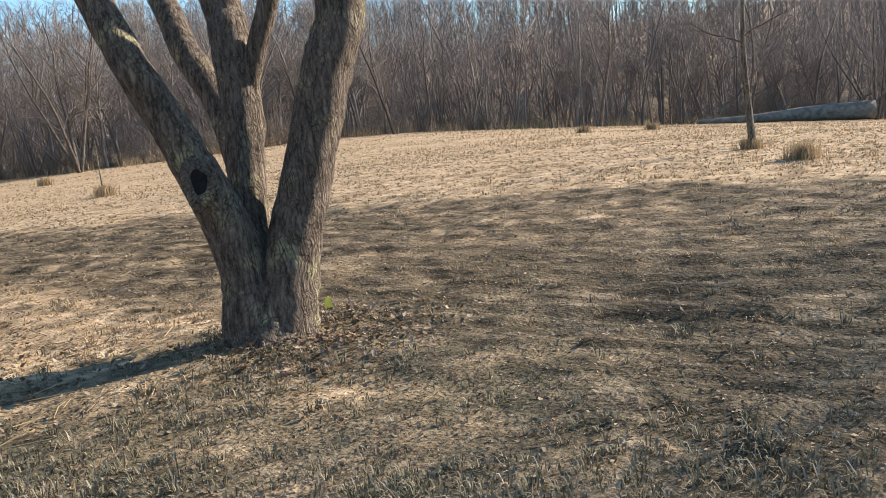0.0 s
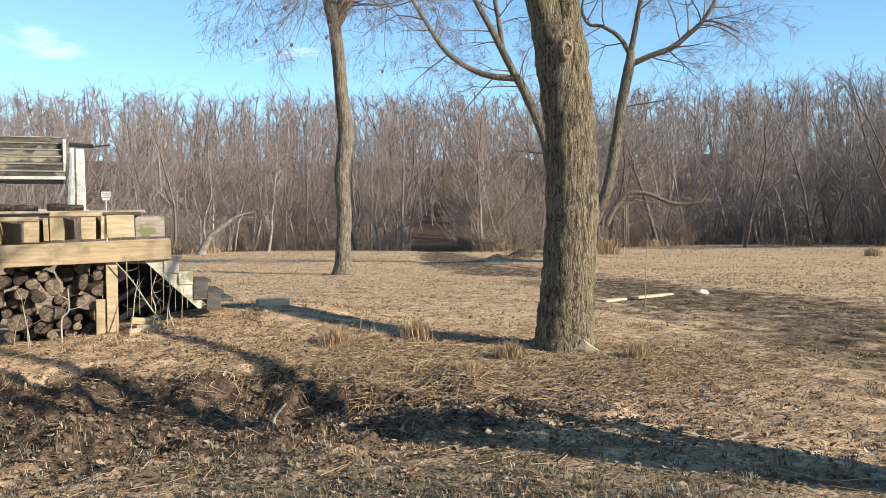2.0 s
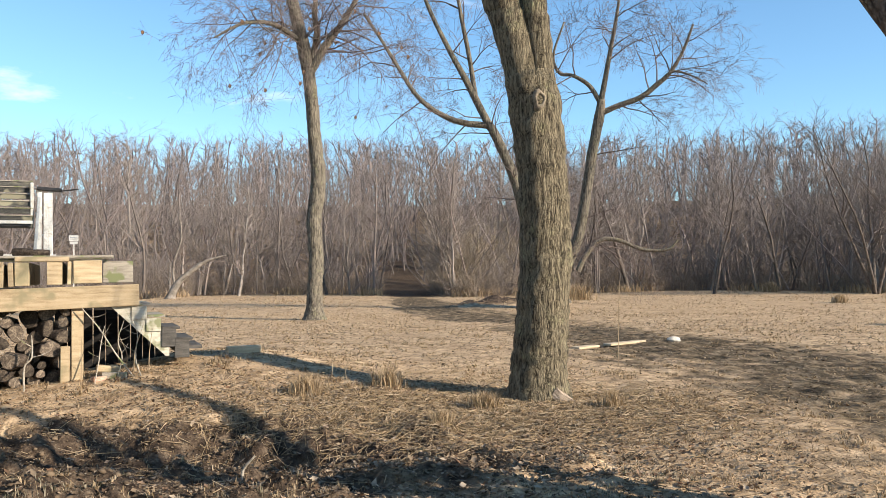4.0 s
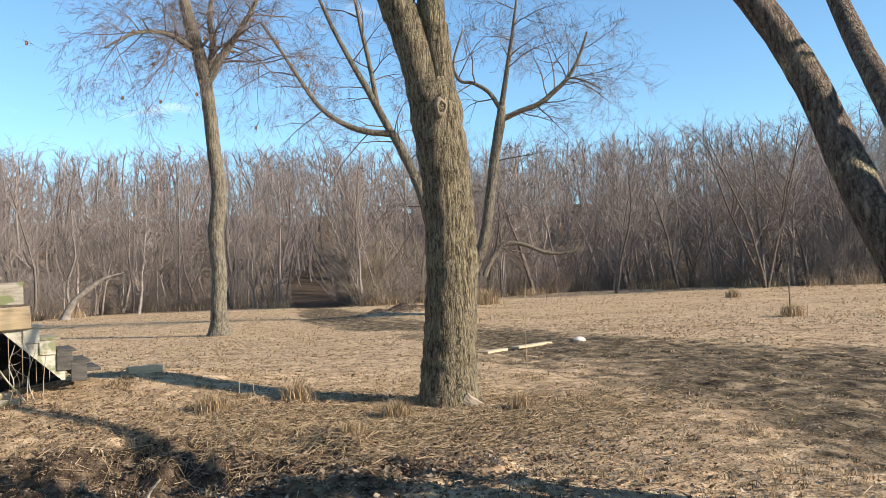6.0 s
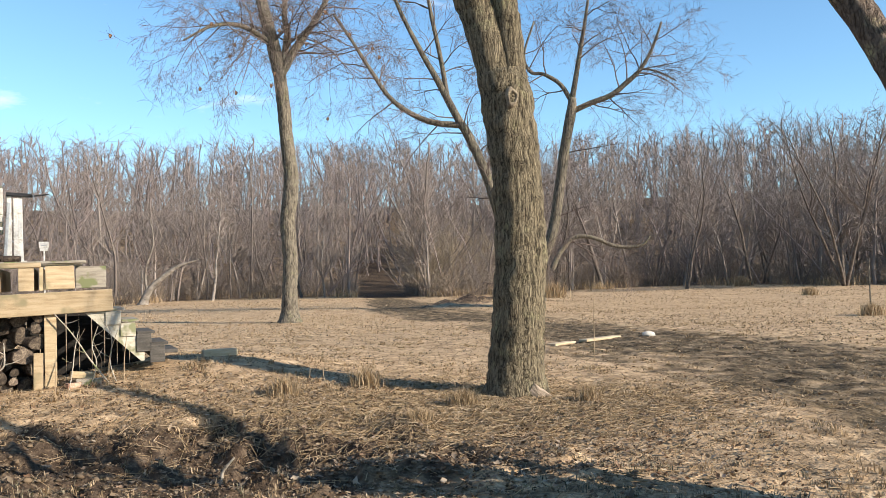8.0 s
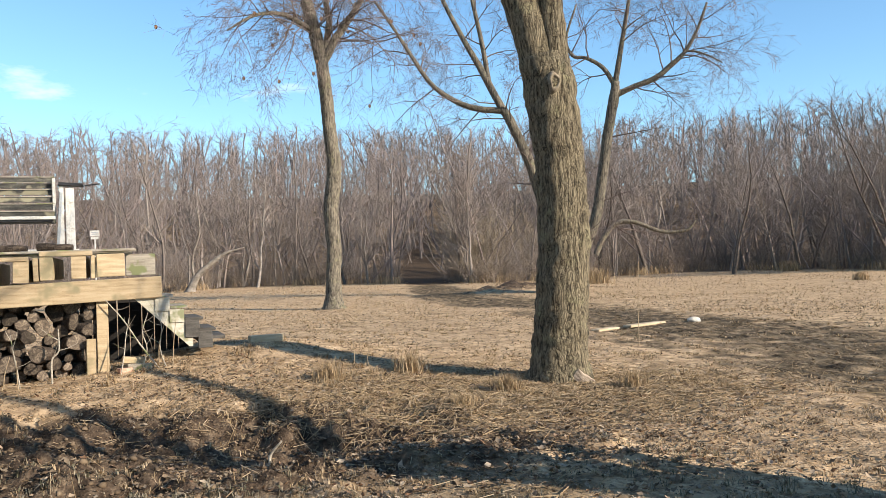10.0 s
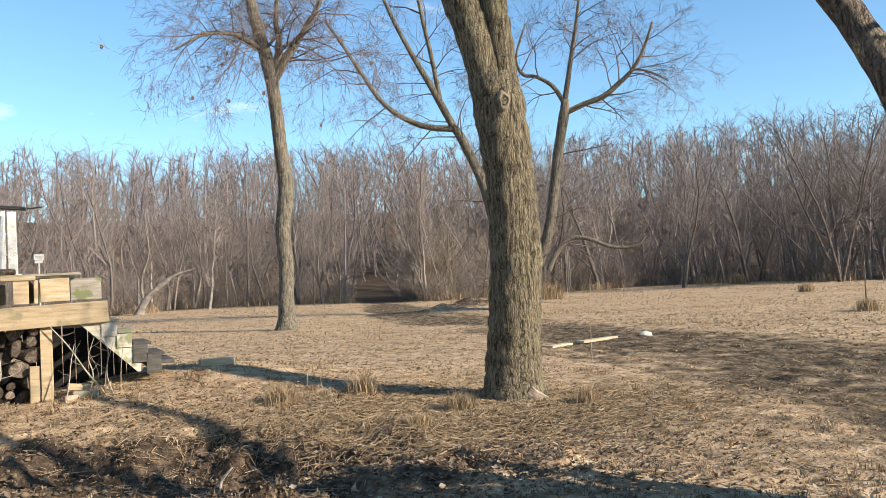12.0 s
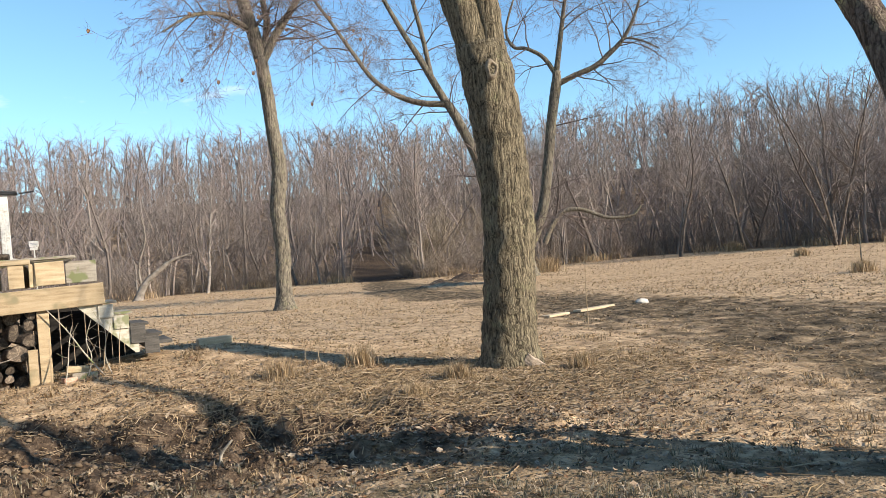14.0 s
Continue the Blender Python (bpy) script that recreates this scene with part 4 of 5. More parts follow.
def deck_place(u, v, z=0.0):
    a = radians(DECK_TURN)
    return Vector((DECK.x + u * math.cos(a) - v * math.sin(a), DECK.y + u * math.sin(a) + v * math.cos(a), z))


def build_deck():
    rng = random.Random(51)
    deck = thing("wooden_deck", DECK.x, DECK.y, -0.05, "raised half-built deck of mossy pale lumber", "deck", turn=DECK_TURN)
    part("beam", box(6.0, 0.06, 0.315, (-2.17, -0.07, 1.328), (0, -1.65, 0), 0.008), M_LUMBER, deck, "long pale beam with faint stains")
    part("beam", box(6.0, 0.06, 0.30, (-2.2, 2.9, 1.36)), M_OLDWOOD, deck)
    # a row of near-black boards, added to stand in for the dark void
    for k in range(9):
        u = -0.25 + 0.185 * k
        top = 1.35 - 0.95 * max(0.0, u - 0.55)
        part("shade_board", box(0.175, 0.03, top + 0.1, (u, 1.25, top / 2 - 0.05), (0, rng.uniform(-0.8, 0.8), 0)), M_UNDERSHADE, deck)
    for u, v in ((0, 0.03), (-2.22, 0.03), (-4.6, 0.03), (0.3, 2.9), (-2.4, 2.9), (-4.6, 2.9)):
        p = deck_place(u, v)
        g = stand(p.x, p.y) - 0.15
        part("post", box(0.16 if v < 1 else 0.12, 0.10, 1.26 - g, (u, v, g + (1.26 - g) / 2), (0, rng.uniform(-1.5, 0.5), 0)), M_LUMBER if v < 1 else M_OLDWOOD, deck)
    for u, w, z in ((-2.32, 0.10, 1.66), (-1.55, 0.16, 1.68), (-1.05, 0.20, 1.705), (-0.86, 0.07, 1.72), (-0.72, 0.18, 1.73), (-0.30, 0.20, 1.74), (-0.11, 0.05, 1.74), (0.135, 0.38, 1.755), (-3.0, 0.12, 1.65), (-3.6, 0.12, 1.64)):
        part("joist", box(w, 3.0 if w < 0.3 else 0.09, 0.33, (u, 1.45 if w < 0.3 else 0.02, z), (0, rng.uniform(-1.5, 1.5), 0)), M_LUMBER, deck)
    part("joist", box(0.42, 0.06, 0.32, (0.55, 0.25, 1.755)), M_OLDWOOD, deck, "dark damp board set back")
    part("header", box(0.70, 0.09, 0.07, (-0.46, -0.03, 1.94)), M_LUMBER, deck)
    part("header", box(1.6, 0.09, 0.06, (-1.75, -0.03, 1.875)), M_LUMBER, deck)
    for k in range(14):
        v = 0.12 + 0.205 * k
        part("deck_board", box(4.9 + rng.uniform(-0.1, 0.1), 0.145, 0.035, (-2.05 + rng.uniform(-0.06, 0.06), v, 1.955 + rng.uniform(0, 0.012)), (0, -0.4, rng.uniform(-0.4, 0.4)), 0.004), M_OLDWOOD, deck)


def build_steps():
    steps = thing("deck_steps", DECK.x, DECK.y, 0, "weathered wooden steps down from the deck", "steps", turn=DECK_TURN)

    def down(u, z):
        return (min(u, 0.4 + (u - 0.4) * 0.84), 1.26 - (1.26 - z) * 0.88)

    for v in (0.0, 0.95):
        bm = bmesh.new()
        outline = ((0.34, 1.26), (0.80, 1.26), (0.86, 1.20), (1.42, 0.66), (1.42, 0.34), (1.36, 0.34), (0.42, 1.22))
        outline = [down(u, z) for u, z in outline]
        a = [bm.verts.new((u, v - 0.025, z)) for u, z in outline]
        b = [bm.verts.new((u, v + 0.025, z)) for u, z in outline]
        bm.faces.new(a), bm.faces.new(b[::-1])
        for i in range(len(a)):
            bm.faces.new((a[i], b[i], b[(i + 1) % len(a)], a[(i + 1) % len(a)]))
        bmesh.ops.recalc_face_normals(bm, faces=bm.faces)
        # the back stringer is coloured near black for the shade under the steps
        part("stringer", bm, M_CREAM if v < 0.5 else M_UNDERSHADE, steps)
    for u, z, mat in ((0.92, 1.22, M_OLDWOOD), (1.16, 1.02, M_OLDWOOD), (1.42, 0.81, M_STEPDARK), (1.64, 0.62, M_STEPDARK)):
        u, z = down(u, z)
        part("tread", box(0.25, 1.05, 0.04, (u + 0.02, 0.47, z), (0, 0, 0.8)), mat, steps)
        part("riser", box(0.03, 1.0, 0.17, (u - 0.09, 0.47, z - 0.11)), mat, steps)
        part("cheek", box(0.21, 0.04, 0.20 if z > 0.9 else 0.30, (u - 0.005, -0.03, z - 0.13)), M_CREAM if mat is M_OLDWOOD else M_STEPDARK, steps)
    part("tread", box(0.26, 1.0, 0.05, (1.60, 0.47, 0.57)), M_STEPDARK, steps)


def build_swing():
    """The slatted seat that hangs in a painted frame on the deck."""
    p = deck_place(-1.70, 0.8)
    swing = thing("porch_swing", p.x, p.y, 1.925, "slatted black and white porch swing with flaking paint", "swing", turn=DECK_TURN)
    lean = 8
    for k, z in enumerate((0.48, 0.59, 0.70, 0.81, 0.92, 1.02, 1.11)):
        part("slat", box(2.15, 0.022, 0.075, (0, 0.10 * (z - 0.5), z), (lean, 0, 0), 0.004), M_SLAT, swing)
        part("rail_wire", box(2.15, 0.012, 0.014, (0, 0.10 * (z - 0.5) - 0.03, z + 0.045), (0, 0, 0), 0.003), M_OLDWOOD, swing)
    part("seat_rail", box(2.15, 0.04, 0.05, (0, -0.06, 0.53)), M_WHITE, swing, "worn white seat rail")
    for k in range(5):
        part("seat_slat", box(2.1, 0.075, 0.022, (0, -0.10 - 0.085 * k, 0.455)), M_BLACK, swing)
    for u in (-1.06, -0.24, 1.06):
        part("brace", box(0.055 if u < 1 else 0.045, 0.035, 0.80 if u < 1 else 0.66, (u, -0.005, 0.80), (lean, 0, 0)), M_GREYPAINT if u < 1 else M_WHITE, swing)
    for u, z0, z1 in ((1.16, 0.0, 1.02), (1.25, 0.0, 0.98), (1.31, 0.0, 1.0)):
        part("frame_post", box(0.065, 0.07, z1 - z0, (u, 0.02 * (u - 1.2), (z0 + z1) / 2), (0, random.uniform(-1.2, 0.4), 0)), M_WHITE, swing)
    part("frame_post", box(0.045, 0.05, 0.92, (1.13, -0.05, 0.46), (0, 4, 0)), M_GREYPAINT, swing)
    part("frame_cap", box(0.36, 0.16, 0.045, (1.30, 0.0, 1.03), (0, 3, 0), 0.01, 0.01), M_BLACK, swing)
    part("hook", box(0.22, 0.02, 0.02, (1.60, 0.0, 1.035), (0, -8, 0), 0.004), M_BLACK, swing)
    part("ground_rail", box(2.9, 0.05, 0.05, (-0.05, -0.25, 0.035), (0, 0.6, 0), 0.008), M_WHITE, swing)
    for z in (0.35, 0.65):
        part("bracket", box(0.16, 0.03, 0.03, (1.18, 0, z), (0, 20, 0)), M_GREYPAINT, swing)


M_SLAT = material("peeling_black_slats", ((0.02, 0.02, 0.02), (0.06, 0.058, 0.05), (0.13, 0.125, 0.105)), 4, 0.75, 0.3, 40, (1, 5, 5), spots=((0.24, 0.22, 0.15), 3, 0.5), vary=0.25)
M_CREAM = material("weathered_cream_boards", ((0.26, 0.23, 0.17), (0.44, 0.40, 0.31), (0.54, 0.50, 0.41)), 4, 0.85, 0.25, 40, (1, 6, 6), spots=((0.20, 0.20, 0.11), 4, 0.45))
M_GREYPAINT = material("grey_paint", ((0.22, 0.23, 0.23), (0.38, 0.40, 0.40)), 8, 0.6, 0.2, 40)
build_deck()
build_steps()
build_swing()


# ---- the firewood under the deck ----
def make_log(seed, r, long, hollow=False):
    rng = random.Random(seed)
    root = thing("firewood_log", 0, 0, 0, "sawn firewood log with dark bark in a stack", "log", "stacked firewood under the deck")
    n, V, F = 18, [], []
    turns = [rng.uniform(0, 6.28) for _ in range(3)]
    shape = [r * (0.96 + 0.10 * math.sin(2 * a + turns[0]) + 0.07 * math.sin(3 * a + turns[1]) + 0.03 * math.sin(7 * a + turns[2])) for a in (2 * math.pi * s / n for s in range(n))]
    for k, y in enumerate((0.0, 0.012, 0.33, 0.66, 1.0)):
        for s in range(n):
            a = 2 * math.pi * s / n
            q = shape[s] * (0.95 if k == 0 else 1 + rng.uniform(-0.05, 0.05))
            V.append((q * math.cos(a), y * long, q * math.sin(a)))
    for k in range(4):
        for s in range(n):
            a, b = k * n + s, k * n + (s + 1) % n
            F.append((a, b, b + n, a + n))
    F.append(tuple(range(n))), F.append(tuple(4 * n + s for s in reversed(range(n))))
    body = link_mesh("bark", V, F, M_LOGBARK, root, shade=False)
    rings = (0.93, 0.5) if not hollow else (0.93, 0.42)
    V, F = [], []
    for k, q in enumerate(rings):
        for s in range(n):
            a = 2 * math.pi * s / n
            w = q if not (hollow and k) else 0.62 * q * (1 + 0.22 * math.sin(3 * a) + 0.3 * math.sin(5 * a + 1) + 0.2 * math.sin(8 * a))
            V.append((shape[s] * w * math.cos(a), -0.006 - 0.004 * (k == 1) * (not hollow), shape[s] * w * math.sin(a)))
    for s in range(n):
        F.append((s, (s + 1) % n, n + (s + 1) % n, n + s))
    if not hollow:
        F.append(tuple(n + s for s in range(n)))
    link_mesh("cut_end", V, F, M_LOGPALE if hollow else M_LOGEND, root)
    # a flat near-black disc paints the shade inside the hollow end
    if hollow:
        W = [(x * 1.02, -0.004, z * 1.02) for x, y, z in V[n:]]
        link_mesh("hollow_shade_disc", W, [tuple(range(n))], M_HOLLOW, root)
    return root


def build_firewood():
    rng = random.Random(61)
    sizes = [0.065, 0.075, 0.085, 0.095, 0.105, 0.12, 0.14, 0.16]
    kinds = [make_log(400 + k, r, 0.55) for k, r in enumerate(sizes)]
    big = make_log(420, 0.27, 0.6, True)
    put = [(-1.79, 0.30, 0.27)]
    used = set()
    base = stand(*deck_place(-1.0, 0.3).xy)
    p = deck_place(-1.79, 0.16, base + 0.30)
    big.matrix_basis = pose(p.x, p.y, p.z, 0, 0, DECK_TURN)
    tagged(big, "large hollow log with the dark of its hollow painted on")

    def top(u):
        return 0.55 + 0.75 * float(smooth(-2.1, -1.2, np.array(u))) - 0.10 * float(smooth(-0.5, -0.1, np.array(u)))

    for k in range(260):
        i = rng.choice((0, 1, 2, 2, 3, 3, 4, 4, 5, 5, 6, 7))
        r = sizes[i]
        best = None
        for c in range(26):
            u = rng.uniform(-2.08, -0.16)
            z = r
            for pu, pz, pr in put:
                if abs(u - pu) < r + pr:
                    z = max(z, pz + math.sqrt((r + pr) ** 2 - (u - pu) ** 2) * 0.95)
            if z + r < top(u) and (best is None or z < best[1]):
                best = (u, z)
        if best is None:
            continue
        u, z = best
        put.append((u, z, r))
        p = deck_place(u, 0.16 + rng.uniform(-0.16, 0.16), base + z)
        m = pose(p.x, p.y, p.z, rng.uniform(-9, 9), 0, DECK_TURN + rng.uniform(-26, 26)) @ Matrix.Rotation(rng.uniform(0, 6.28), 4, "Y")
        if i in used:
            copy_thing(kinds[i], m)
        else:
            used.add(i)
            kinds[i].matrix_basis = m


build_firewood()


def build_deck_clutter():
    """Short branches laid on the edge of the deck."""
    rng = random.Random(66)
    for k, (u, long, r) in enumerate(((-1.42, 0.30, 0.055), (-1.15, 0.36, 0.05), (-0.72, 0.26, 0.06), (-0.52, 0.30, 0.05))):
        p = deck_place(u, 0.12)
        root = thing("short_branch", p.x, p.y, 1.925 + r, "short dark branch lying on the deck edge", "branch", "branches on the deck", DECK_TURN + rng.uniform(-25, 25))
        V, F = [], []
        pts, rad = curve_through([(-long / 2, 0, 0, r), (0, 0.01, 0.01, r * 1.05), (long / 2, -0.01, 0, r * 0.9)], 3)
        tube_into(V, F, pts, rad, 9, k, 0.2)
        F.append(tuple(range(8, -1, -1)))
        link_mesh("bark", V, F, M_LOGBARK, root)


build_deck_clutter()


def build_leaning_branches():
    """Thin dead branches that lean on the deck and in the weeds below it."""
    rng = random.Random(68)
    spots = (((0.05, -0.14, 1.22), (0.78, -0.35), 0.014), ((0.62, -0.22, 1.02), (0.50, -0.36), 0.010), ((0.72, -0.20, 1.05), (0.86, -0.32), 0.010), ((-0.58, -0.22, 0.85), (-0.66, -0.42), 0.016), ((-1.18, -0.25, 0.80), (-1.05, -0.48), 0.010), ((0.36, -0.2, 0.95), (0.22, -0.5), 0.009))
    for (u, v, z), (fu, fv), r in spots:
        top, foot = deck_place(u, v, z), deck_place(fu, fv)
        g = stand(foot.x, foot.y)
        root = thing("dead_branch", foot.x, foot.y, g - 0.02, "thin bare branch leaning against the deck", "branch", "branches leaning by the deck")
        way = top - Vector((foot.x, foot.y, g))
        bend = Vector((rng.gauss(0, 0.03), rng.gauss(0, 0.02), rng.gauss(0, 0.03)))
        V, F = [], []
        pts, rad = curve_through([(0, 0, -0.03, r), (*(way * 0.35 + bend), r * 0.9), (*(way * 0.7 - bend), r * 0.75), (*way, r * 0.5)], 4)
        tube_into(V, F, pts, rad, 6, 3, 0.2)
        link_mesh("stick", V, F, M_OLDWOOD, root, shade=True)
        for t in (5, 8, 10):
            V, F = [], []
            side = Vector((rng.gauss(0, 1), rng.gauss(0, 0.4), abs(rng.gauss(0.5, 0.4)))).normalized() * rng.uniform(0.12, 0.28)
            tube_into(V, F, [pts[t], pts[t] + side * 0.5, pts[t] + side + Vector((0, 0, 0.03))], [r * 0.45, r * 0.35, r * 0.15], 4)
            link_mesh("twig", V, F, M_OLDWOOD, root)


build_leaning_branches()


# ---- odds and ends about the deck and the field ----
def rough_board(name, x, y, size, turn, mat, label, category, group="", tip=(0, 0), lift=0.0):
    """A loose board or block that lies on the ground."""
    w, d, h = size
    root = thing(name, x, y, stand(x, y) + h * 0.4 + lift, label, category, group, turn)
    ob = part("timber", box(w, d, h, (0, 0, 0), (tip[0], tip[1], 0), 0.008, 0.003), mat, root)
    part("sawn_end", box(0.006, d * 0.94, h * 0.94, (w / 2 + 0.001, 0, 0), (tip[0], tip[1], 0), 0.0), M_LOGEND, root)
    return root


M_PALE = material("fresh_sawn_wood", ((0.36, 0.27, 0.16), (0.46, 0.36, 0.23), (0.54, 0.44, 0.30)), 3, 0.7, 0.15, 40, (1, 8, 8))
M_STONE = material("pale_limestone", ((0.34, 0.31, 0.26), (0.46, 0.43, 0.37), (0.55, 0.52, 0.46)), 9, 0.9, 0.5, 50)
M_BRICK = material("worn_brick", ((0.22, 0.12, 0.08), (0.36, 0.22, 0.15), (0.46, 0.34, 0.25)), 9, 0.9, 0.4, 50)
rough_board("plank", 5.75, 19.3, (1.35, 0.22, 0.055), 38, M_PALE, "pale new plank lying on the muddy track", "plank", "loose planks on the field")
rough_board("plank", 4.58, 18.3, (0.75, 0.22, 0.05), 40, M_PALE, "short pale board lying on the dry grass", "plank", "loose planks on the field")
p = deck_place(2.45, 0.6)
rough_board("plank", p.x, p.y, (0.55, 0.16, 0.12), DECK_TURN + 6, M_PALE, "pale timber block at the foot of the steps", "plank")
p = deck_place(0.50, -0.28)
rough_board("timber_scrap", p.x, p.y, (0.34, 0.10, 0.10), DECK_TURN - 12, M_OLDWOOD, "weathered lumber offcut by the deck post", "offcut", "offcuts by the deck")
p = deck_place(0.40, -0.16)
rough_board("timber_scrap", p.x, p.y, (0.30, 0.10, 0.09), DECK_TURN + 14, M_LUMBER, "pale lumber offcut lying on other scraps", "offcut", "offcuts by the deck", (4, 6), 0.10)
p = deck_place(0.28, -0.32)
rough_board("brick", p.x, p.y, (0.20, 0.10, 0.07), DECK_TURN + 30, M_BRICK, "worn red-brown brick beside the deck post", "brick")
p = deck_place(-0.16, -0.06)
rough_board("timber_scrap", p.x, p.y, (0.13, 0.09, 0.55), DECK_TURN, M_LUMBER, "short upright lumber stub beside the post", "offcut", "offcuts by the deck", lift=0.02)
p = deck_place(-1.98, -0.10)
rough_board("timber_scrap", p.x, p.y, (0.07, 0.12, 0.56), DECK_TURN, M_LUMBER, "short board leaning against the deck post", "offcut", "offcuts by the deck", (0, -14), 0.02)


def make_stone(name, x, y, w, label, mat):
    bm = bmesh.new()
    bmesh.ops.create_icosphere(bm, subdivisions=2, radius=0.5)
    for v in bm.verts:
        v.co *= 1 + 0.28 * noise.noise(v.co * 2.3 + Vector((x, y, 0)))
        v.co.x, v.co.y, v.co.z = v.co.x * w, v.co.y * w * 0.7, v.co.z * w * 0.42
    ob = part(name, bm, mat)
    ob.matrix_basis = pose(x, y, stand(x, y) + w * 0.12, 0, 0, 20)
    return tagged(ob, label, "stone")


make_stone("stone", 7.05, 19.7, 0.36, "pale stone lying beside the muddy track", M_STONE)


def build_split_root():
    """A torn root flare that slopes from the bark down to the litter."""
    bm = bmesh.new()
    bmesh.ops.create_cube(bm, size=1)
    bmesh.ops.subdivide_edges(bm, edges=bm.edges[:], cuts=3, use_grid_fill=True)
    for v in bm.verts:
        taper = 0.75 - 0.5 * v.co.x
        v.co.x, v.co.y, v.co.z = v.co.x * 0.42, v.co.y * 0.20 * taper, v.co.z * 0.15 * taper
        v.co += 0.035 * noise.noise_vector(v.co * 7)
    wood = material("torn_pale_wood", ((0.15, 0.11, 0.075), (0.30, 0.235, 0.17), (0.42, 0.34, 0.26)), 5, 0.9, 0.5, 40, (1, 6, 6))
    ob = part("split_root", bm, wood)
    ob.matrix_basis = pose(2.47, 10.80, stand(2.50, 10.78) + 0.02, 0, 32, -12)
    tagged(ob, "pale split root at the foot of the tree", "root")


build_split_root()


def build_bucket():
    x, y = -11.4, 22.9
    tub = thing("blue_tub", x, y, stand(x, y), "bright blue plastic tub on the dry field", "tub")
    blue = material("blue_plastic", ((0.02, 0.16, 0.42), (0.03, 0.22, 0.52)), 6, 0.35, 0.05, 40)
    V, F, n = [], [], 24
    for r, z in ((0.20, 0.0), (0.22, 0.02), (0.26, 0.33), (0.245, 0.33), (0.20, 0.03)):
        for s in range(n):
            a = 2 * math.pi * s / n
            V.append((r * math.cos(a), r * math.sin(a), z))
    for k in range(4):
        for s in range(n):
            a, b = k * n + s, k * n + (s + 1) % n
            F.append((a, b, b + n, a + n))
    F.append(tuple(range(n))), F.append(tuple(4 * n + s for s in range(n)))
    link_mesh("body", V, F, blue, tub, shade=True)
    V, F = [], []
    tube_into(V, F, [Vector((0.27 * math.cos(2 * math.pi * s / 24), 0.27 * math.sin(2 * math.pi * s / 24), 0.33)) for s in range(25)], [0.018] * 25, 6)
    link_mesh("rim", V, F, blue, tub, shade=True)


def build_sign():
    x, y = -7.7, 22.7
    g = stand(x, y)
    sign = thing("field_sign", x, y, g, "small white sign on a thin stake", "sign")
    part("stake", box(0.03, 0.02, 2.55 - g, (0, 0.015, (2.55 - g) / 2), bevel=0.003), M_WHITE, sign)
    part("board", box(0.24, 0.012, 0.15, (0, 0, 2.65 - g), bevel=0.004), M_WHITE, sign)
    part("board", box(0.20, 0.012, 0.07, (0, 0, 2.53 - g), bevel=0.004), M_WHITE, sign)
    part("writing", box(0.15, 0.004, 0.02, (0, -0.009, 2.63 - g), bevel=0), M_GREYPAINT, sign)
    part("writing", box(0.17, 0.004, 0.018, (0, -0.009, 2.67 - g), bevel=0), M_GREYPAINT, sign)


def build_tag():
    tag = thing("yellow_flag", 4.53, 4.16, stand(4.53, 4.16) + 0.05, "small yellow-green marking flag at the trunk's foot", "flag", turn=-40)
    yellow = material("yellow_green_plastic", ((0.80, 0.70, 0.07), (0.90, 0.82, 0.16)), 6, 0.5, 0.05, 40)
    V = [(-0.035, 0, 0.06), (0.035, 0.004, 0.05), (0.015, 0.01, 0.13), (-0.012, 0.006, 0.135), (-0.035, 0.008, 0.06), (0.035, 0.012, 0.05), (0.015, 0.018, 0.13), (-0.012, 0.014, 0.135)]
    link_mesh("pennant", V, [(0, 1, 2, 3), (7, 6, 5, 4), (0, 4, 5, 1), (1, 5, 6, 2), (2, 6, 7, 3), (3, 7, 4, 0)], yellow, tag)
    part("wire", box(0.005, 0.005, 0.14, (-0.03, 0.006, 0.0), bevel=0), M_GREYPAINT, tag)


def build_fallen_tree():
    """The long fallen trunk at the far edge of the field."""
    a, b = Vector((66.0, 22.5, 0)), Vector((71.0, 11.0, 0))
    log = thing("fallen_tree", a.x, a.y, stand(a.x, a.y), "huge fallen grey trunk lying at the field's edge", "tree trunk")
    end = b - a
    lift = stand(b.x, b.y) - stand(a.x, a.y)
    V, F = [], []
    pts, rad = curve_through([(0, 0, 0.15, 0.16), (end.x * 0.3, end.y * 0.3, lift * 0.3 + 0.3, 0.30), (end.x * 0.65, end.y * 0.65, lift * 0.65 + 0.6, 0.55), (end.x, end.y, lift + 0.75, 0.72)], 6)
    tube_into(V, F, pts, rad, 14, 5, 0.15)
    link_mesh("trunk", V, F, M_DEADWOOD, log, shade=True)
    for t, w in ((0.12, 1.3), (0.5, 1.8), (0.9, 1.6)):
        V, F = [], []
        q = Vector((end.x * t, end.y * t, lift * t + 0.8))
        pts, rad = curve_through([(q.x, q.y, q.z, 0.14), (q.x + 0.4, q.y - 0.5, q.z + 0.5 * w, 0.10), (q.x + 0.3, q.y - 1.2, q.z + w * 0.7, 0.03)], 4)
        tube_into(V, F, pts, rad, 7)
        link_mesh("broken_limb", V, F, M_BARK_SMOOTH, log, shade=True)


build_bucket()
build_sign()
build_tag()
build_fallen_tree()
build_clinging_leaves()


